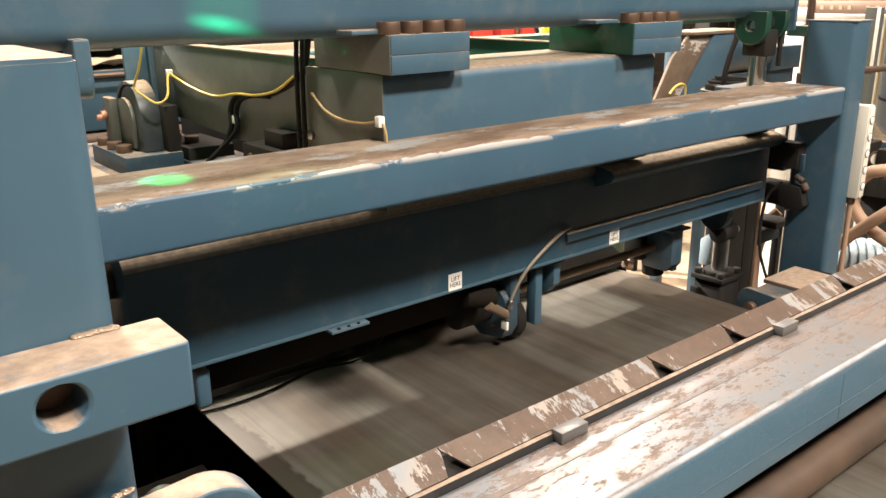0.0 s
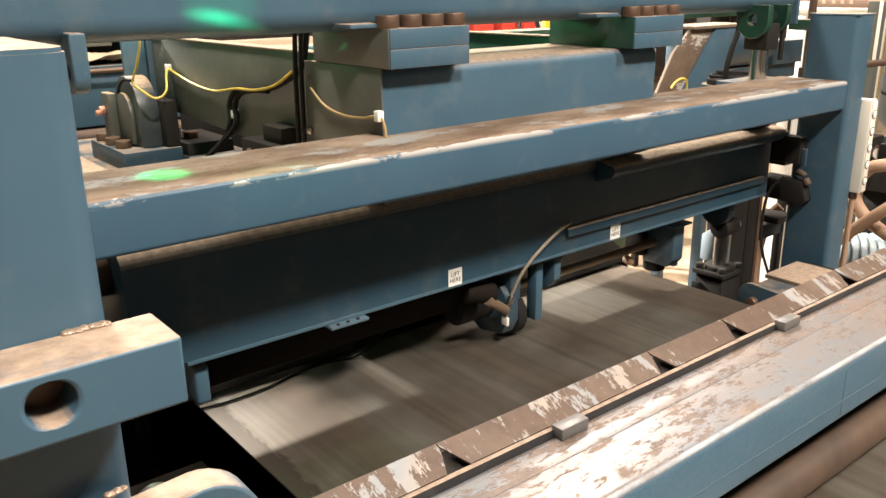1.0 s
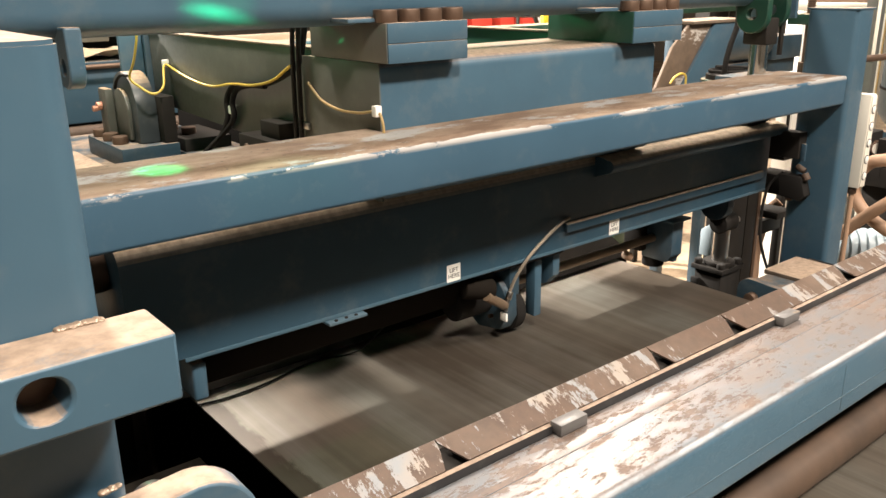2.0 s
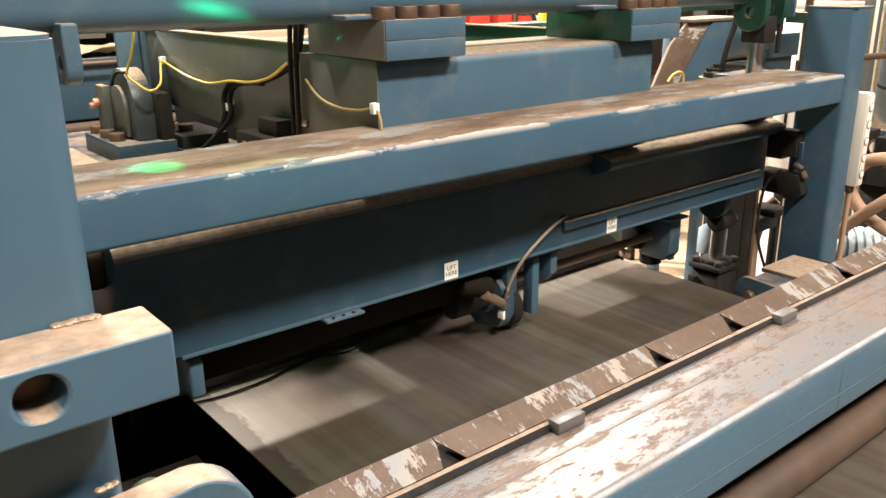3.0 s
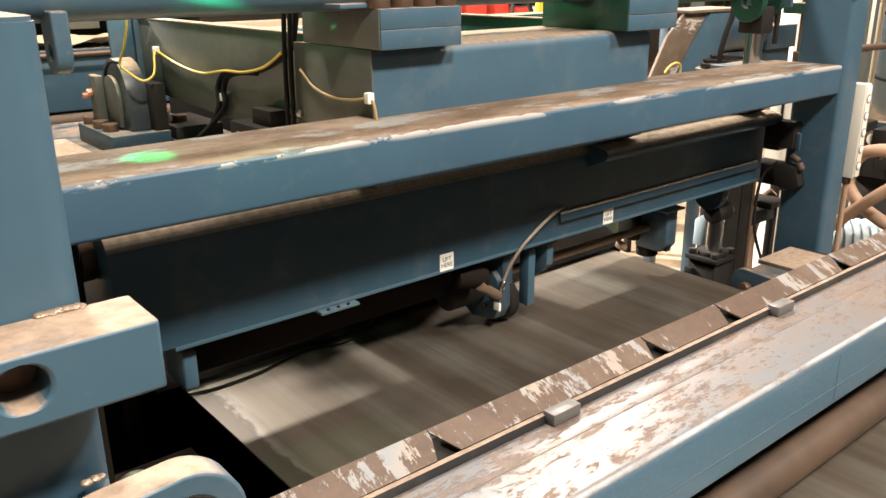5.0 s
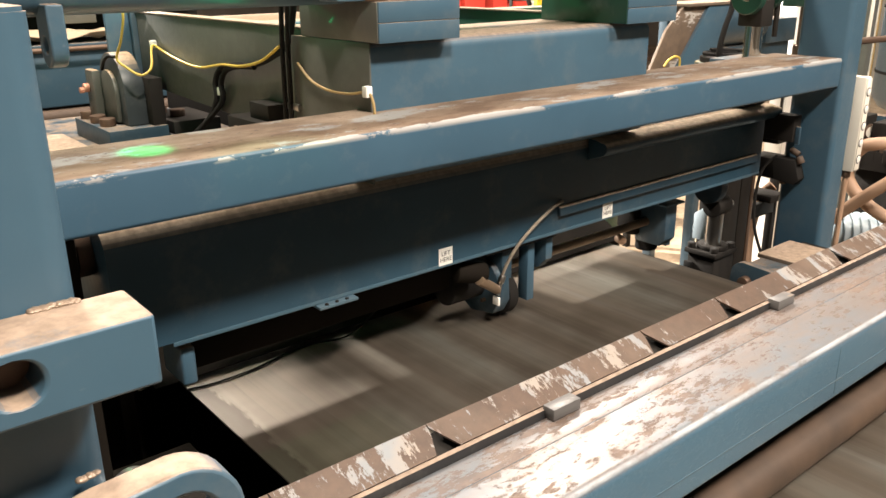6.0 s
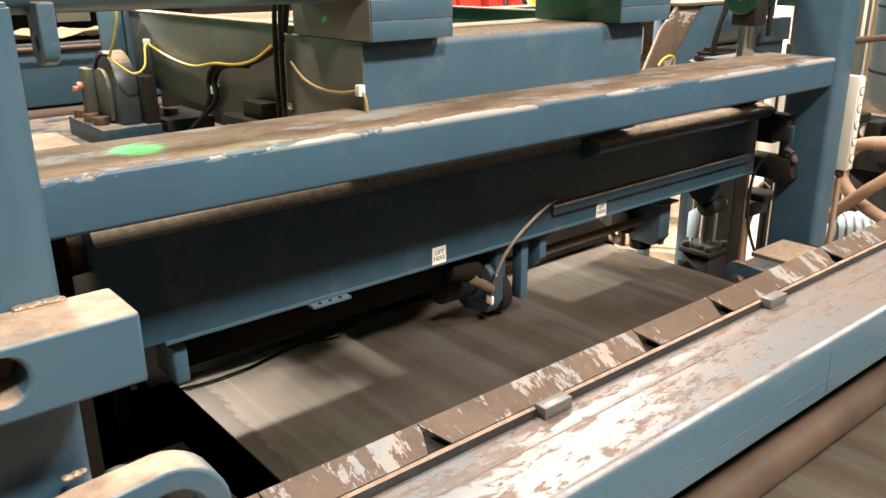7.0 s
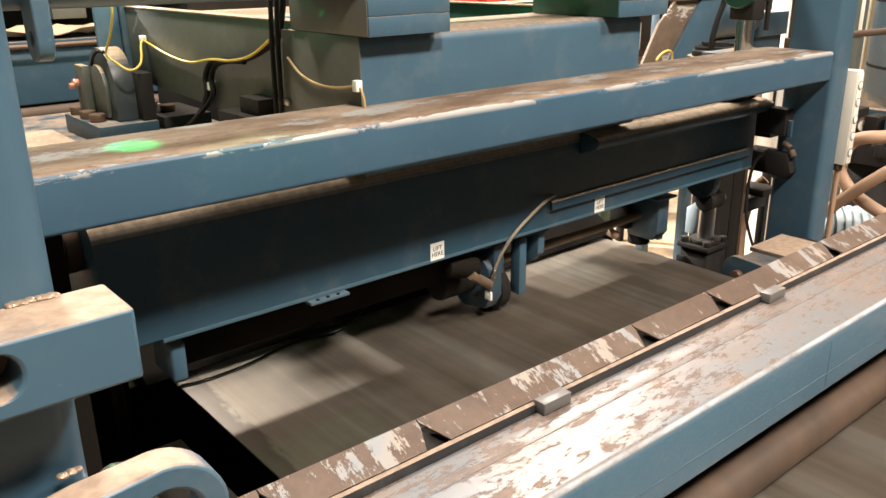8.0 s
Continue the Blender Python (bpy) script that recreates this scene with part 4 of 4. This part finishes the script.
tank = thing("pressure_vessel", (0, 0, 0), "blue pressure vessel with black straps", "vessel")
def vessel_bm(cx, cy, r, z0, z1):
    bm = bmesh.new()
    rings = []
    prof = [(r * math.sin(radians(a)), z0 + 0.10 - 0.10 * math.cos(radians(a))) for a in (8, 25, 45, 65, 90)] + [(r, z1)]
    for pr_, pz in prof:
        rings.append([bm.verts.new((cx + pr_ * math.cos(q * math.tau / 40), cy + pr_ * math.sin(q * math.tau / 40), pz)) for q in range(40)])
    for a, b in zip(rings, rings[1:]):
        for q in range(40):
            bm.faces.new((a[q], a[(q + 1) % 40], b[(q + 1) % 40], b[q]))
    bm.faces.new(rings[0][::-1])
    bm.faces.new(rings[-1])
    return bm


part("vessel", vessel_bm(3.20, 0.12, 0.30, 1.20, 2.1), BLUE, tank)
for hz in (1.40, 1.66):
    part("strap", rod_bm((3.20, 0.12, hz), (3.20, 0.12, hz + 0.010), 0.303, n=40), BLACK, tank)
part("stand", rod_bm((3.20, 0.12, 0.0), (3.20, 0.12, 1.22), 0.06, n=16), DARK, tank)
part("skirt", box_bm(3.45, 3.50, -0.5, 0.6, 0.0, 1.15, 0.004), BLUE, tank)
part("edge_strip", rod_bm((3.02, 0.385, 1.3), (3.02, 0.385, 1.82), 0.004, n=10), TANLEAD, tank)

pg = thing("pressure_gauge", (2.80, 0.262, 1.196), "round pressure gauge with white dial", "gauge")
part("case", rod_bm((0.0, 0, 0), (-0.02, -0.024, 0), 0.030, n=24, bevel=0.003), SCREW, pg)
part("dial", rod_bm((-0.0203, -0.0243, 0), (-0.0213, -0.0255, 0), 0.025, n=24), CREAM, pg)
part("stem", rod_bm((0, 0, -0.07), (0, 0, -0.02), 0.007, n=10), COPPER, pg)
pv = thing("valve_bank", (0, 0, 0), "grimy brown valve bank with fittings", "valve bank")
part("manifold", box_bm(2.74, 2.94, 0.00, 0.33, 1.05, 1.13, 0.006), DARK, pv)
rnd = random.Random(11)
for k in range(12):
    vx, vy = 2.735 + rnd.uniform(0, 0.05), 0.02 + k * 0.026
    part("fitting", rod_bm((vx, vy, 1.09), (vx, vy, 1.14 + rnd.uniform(0, 0.05)), rnd.uniform(0.010, 0.018), n=rnd.choice((6, 12)), bevel=0.002), rnd.choice((SCREW, DARK, ROLL)), pv)
for k in range(4):
    part("coil", box_bm(2.76, 2.86, 0.02 + k * 0.08, 0.075 + k * 0.08, 1.13, 1.24 + 0.02 * (k % 2), 0.005), rnd.choice((DARK, BLUE_DARK)), pv)
part("pedestal", box_bm(2.78, 2.92, 0.05, 0.28, 0.0, 1.05, 0.006), DARK, pv)

hs = thing("hydraulic_hoses", (0, 0, 0), "tan dusty hydraulic hoses looping beside the post", "hose")
part("hose", cable_bm([(2.62, -0.02, 1.245), (2.54, 0.05, 1.216), (2.50, 0.100, 1.210), (2.50, 0.147, 1.190), (2.50, 0.184, 1.130), (2.50, 0.182, 1.065), (2.50, 0.131, 1.003), (2.50, 0.045, 0.955), (2.55, -0.06, 0.90), (2.7, -0.2, 0.82)], 0.024, n=14), HOSE, hs)
part("hose", cable_bm([(2.38, 0.235, 0.86), (2.40, 0.16, 0.942), (2.40, 0.105, 0.999), (2.40, 0.02, 1.081), (2.45, -0.08, 1.17), (2.6, -0.2, 1.25)], 0.022, n=14), HOSE, hs)
part("hose", cable_bm([(2.36, 0.40, 1.02), (2.34, 0.43, 0.97), (2.33, 0.46, 0.80), (2.32, 0.44, 0.55)], 0.020, n=12), HOSE, hs)

mt = thing("electric_motor", (0, 0, 0), "pale blue finned electric motor", "motor")
part("body", rod_bm((2.62, 0.30, 0.80), (2.85, 0.06, 0.80), 0.070, n=28, bevel=0.01), MOTOR, mt)
for k in range(9):
    c = Vector((2.64, 0.28, 0.80)).lerp(Vector((2.82, 0.09, 0.80)), k / 8)
    d = Vector((0.70, -0.72, 0)) * 0.005
    part("fin", rod_bm(c - d, c + d, 0.083, n=28), MOTOR, mt)
part("foot", box_bm(2.62, 2.85, 0.10, 0.28, 0.0, 0.73, 0.006), DARK, mt)

wc = thing("white_cabinet", (0, 0, 0), "white electrical cabinet standing on the floor", "cabinet")
part("body", box_bm(4.00, 4.07, 1.25, 1.36, 0.0, 1.75, 0.006), WHITE, wc)
part("door", box_bm(3.985, 3.9995, 1.255, 1.355, 0.05, 1.70, 0.004), WHITE, wc)
part("handle", box_bm(3.965, 3.985, 1.265, 1.275, 1.0, 1.12, 0.002), DARK, wc)

tr2 = thing("threaded_spindle", (0, 0, 0), "brown threaded spindle with green bracket", "spindle")
part("spindle", rod_bm((2.16, 0.262, 1.50), (2.16, 0.262, 2.1), 0.012, n=14), SCREW, tr2)
for k in range(16):
    part("thread", rod_bm((2.16, 0.262, 1.735 + k * 0.008), (2.16, 0.262, 1.738 + k * 0.008), 0.0145, n=12), SCREW, tr2)
part("bracket", box_bm(2.10, 2.20, 0.235, 0.31, 1.700, 1.735, 0.003), GREEN, tr2)
part("collar", rod_bm((2.16, 0.262, 1.53), (2.16, 0.262, 1.575), 0.022, n=14, bevel=0.002), SCREW, tr2)
part("stay", box_bm(1.95, 2.20, 0.235, 0.47, 1.49, 1.53, 0.004), BLUE_DARK, tr2)
part("stay_post", box_bm(2.10, 2.14, 0.44, 0.47, 0.0, 1.49, 0.004), DARK, tr2)

ch = thing("scrap_chute", (0, 0, 0), "slanted blue chute with scraped dusty tan side", "chute")
part("side", prism_bm([(2.43, 1.36), (2.605, 1.36), (2.845, 1.655), (2.665, 1.655), (2.55, 1.56)], 1.085, 1.10, "y", 0.002), SCRAPED, ch, "dusty tan side with scraped white marks")
part("front", prism_bm([(2.607, 1.36), (2.89, 1.36), (3.085, 1.655), (2.847, 1.655)], 1.07, 1.10, "y", 0.003), BLUE, ch)
part("top_rim", box_bm(2.66, 3.10, 1.06, 1.25, 1.656, 1.670, 0.003), LEDGE, ch)
part("rear_drum", rod_bm((2.95, 1.24, 1.545), (3.50, 1.24, 1.545), 0.105, n=32, bevel=0.006), BLUE_DARK, ch, "dusty dark blue drum")
part("drum_bed", box_bm(2.90, 3.80, 1.18, 1.34, 1.36, 1.438, 0.004), BLUE_DARK, ch)
part("end_case", box_bm(3.505, 3.80, 1.15, 1.34, 1.44, 1.56, 0.004), BLUE_DARK, ch)
part("leg", box_bm(2.92, 2.97, 1.11, 1.16, 0.0, 1.36, 0.004), BLUE_DARK, ch)
part("leg", box_bm(2.92, 2.97, 1.35, 1.40, 0.0, 1.655, 0.004), BLUE_DARK, ch)
dr = thing("cable_reel", (0, 0, 0), "dark reel with green rim and hose", "reel")
part("drum", rod_bm((2.30, 0.62, 1.40), (2.30, 0.62, 1.50), 0.10, n=28, bevel=0.004), DARK, dr)
part("rim", rod_bm((2.30, 0.62, 1.470), (2.30, 0.62, 1.480), 0.118, n=28, bevel=0.004), GREEN, dr)
part("coil", cable_bm([(2.30 + 0.085 * math.cos(a * 0.7), 0.62 + 0.085 * math.sin(a * 0.7), 1.507 + 0.001 * a) for a in range(12)], 0.007), BLACK, dr)
part("stand", rod_bm((2.30, 0.62, 0.0), (2.30, 0.62, 1.40), 0.04, n=16), DARK, dr)
part("hose", cable_bm([(2.10, 0.50, 1.78), (2.11, 0.50, 1.70), (2.075, 0.50, 1.62), (2.055, 0.50, 1.55), (2.06, 0.50, 1.44)], 0.010, n=12), BLACK, dr)
part("band", cable_bm([(2.46, 1.02, 1.415), (2.49, 1.02, 1.44), (2.535, 1.02, 1.452), (2.57, 1.02, 1.44), (2.575, 1.02, 1.40)], 0.005), YELLOW, dr)

# ---------------------------------------------------------------- far background between the blocks
gb = thing("green_machine", (0, 0, 0), "dark green painted machine frame", "machine frame")
part("beam", box_bm(1.80, 3.10, 2.20, 2.35, 1.46, 1.615, 0.006), GREEN, gb)
part("upright", box_bm(2.97, 3.70, 2.10, 2.19, 1.30, 1.78, 0.006), GREEN, gb)
part("leg", box_bm(1.85, 2.0, 2.22, 2.33, 0.0, 1.46, 0.006), GREEN, gb)
part("leg", box_bm(3.5, 3.65, 2.12, 2.19, 0.0, 1.30, 0.006), GREEN, gb)
part("pad", box_bm(2.78, 3.05, 2.02, 2.19, 1.500, 1.545, 0.004), LEDGE, gb)
gr = thing("green_shelf", (0, 0, 0), "green shelf board far behind the chute", "shelf")
part("board", box_bm(3.6, 4.9, 2.10, 2.5, 1.64, 1.675, 0.004), GREEN, gr)
part("leg", box_bm(3.75, 3.79, 2.14, 2.18, 0.0, 1.64, 0.002), DARK, gr)
part("leg", box_bm(4.7, 4.74, 2.14, 2.18, 0.0, 1.64, 0.002), DARK, gr)

yg = thing("yellow_gate", (0, 0, 0), "yellow painted safety gate frame", "gate")
part("post", box_bm(4.70, 4.79, 3.98, 4.02, 0.0, 2.3, 0.004), YELLOWPAINT, yg)
part("brace", prism_bm([(4.53, 1.70), (4.57, 1.70), (4.70, 1.40), (4.70, 1.34)], 3.99, 4.015, "y", 0.001), DARK, yg)
part("rail", box_bm(3.5, 4.70, 3.985, 4.015, 1.40, 1.425, 0.003), LEDGE, yg)
part("rail", box_bm(3.5, 4.70, 3.985, 4.015, 0.60, 0.63, 0.003), YELLOWPAINT, yg)
part("bar", box_bm(4.40, 4.415, 3.985, 4.015, 0.63, 1.75, 0.002), DARK, yg)
part("post", box_bm(3.45, 3.50, 3.98, 4.02, 0.0, 2.3, 0.004), YELLOWPAINT, yg)

rack = thing("storage_rack", (0, 0, 0), "pallet rack behind the machines", "rack")
for zz in (0.55, 1.10, 1.72):
    part("shelf", box_bm(4.9, 9.6, 6.0, 6.9, zz, zz + 0.06, 0.004), SCREW, rack)
for xx in (4.9, 7.2, 9.5):
    part("upright", box_bm(xx, xx + 0.09, 6.0, 6.09, 0, 2.9, 0.004), DARK, rack)
    part("upright", box_bm(xx, xx + 0.09, 6.81, 6.90, 0, 2.9, 0.004), DARK, rack)
rnd = random.Random(5)
x = 5.0
while x < 9.2:
    w, h = rnd.uniform(0.18, 0.42), rnd.uniform(0.22, 0.46)
    for zz in (0.61, 1.16):
        k = rnd.random()
        m = RED if k < 0.4 else (CARTON if k < 0.75 else WHITE)
        nm, lb = (("parts_bin", "red plastic parts bin on the rack") if m is RED else
                  (("carton", "brown cardboard carton on the rack") if m is CARTON else ("white_sack", "white slumped sack on the rack")))
        tagged(mesh_object(nm, box_bm(x, x + w, 6.1, 6.1 + rnd.uniform(0.3, 0.6), zz + 0.001, zz + h, 0.03 if m is WHITE else 0.008), m), lb, nm.split("_")[-1],
               "goods on the rack")
    x += w + rnd.uniform(0.03, 0.16)

# dark rack with pipes on the far right
pr = thing("pipe_rack", (0, 0, 0), "brown stacked steel stock with chalk marks", "steel stock")
for k in range(7):
    part("stock_bar", box_bm(6.0, 6.3, 0.6, 3.4, 1.655 + k * 0.115, 1.762 + k * 0.115, 0.01), SCREW, pr)
part("support", box_bm(6.0, 6.3, 0.7, 0.85, 0.0, 1.655, 0.006), DARK, pr)
part("support", box_bm(6.0, 6.3, 3.2, 3.35, 0.0, 1.655, 0.006), DARK, pr)
for k, (my, mw_) in enumerate(((2.20, 0.05), (2.12, 0.05), (2.05, 0.05), (1.98, 0.05), (1.84, 0.05), (1.77, 0.05), (1.70, 0.05))):
    part("chalk_mark", box_bm(5.996, 5.9995, my - mw_ * 0.55, my, 1.692, 1.724, 0), DECK, pr)
cr2 = thing("cream_rail", (0, 0, 0), "cream painted guard rail behind the post", "rail")
part("rail", box_bm(3.40, 3.46, 0.55, 1.03, 1.695, 1.735, 0.006), CREAM, cr2)
part("post", box_bm(3.40, 3.46, 0.55, 0.61, 0.0, 1.695, 0.006), CREAM, cr2)
bp = thing("switch_cabinet", (0, 0, 0), "blue machine panel beyond the post", "panel")
part("panel", box_bm(2.62, 2.66, 0.238, 0.292, 0.0, 1.785, 0.004), GREY, bp)
part("edge", box_bm(2.612, 2.6195, 0.234, 0.246, 1.55, 1.785, 0.002), CREAM, bp)


# ---------------------------------------------------------------- moving things
def motions():
    # the strip runs towards the operator at a steady 0.9 metres a second; wheel and roll turn with it
    speed, start = 0.9, 7.2
    walk(strip, [(t, pose(0, start - speed * t, 0)) for t in (0, 2, 4, 6, 8)])
    times = [k / 15 for k in range(121)]
    walk(wheel, [(t, pose(0.822, 0.315, 1.0110, rx=-math.degrees(speed * t / 0.0605))) for t in times])
    walk(roll_core, [(t, pose(0, 0, 0, rx=-math.degrees(speed * t / 0.040))) for t in times])


motions()
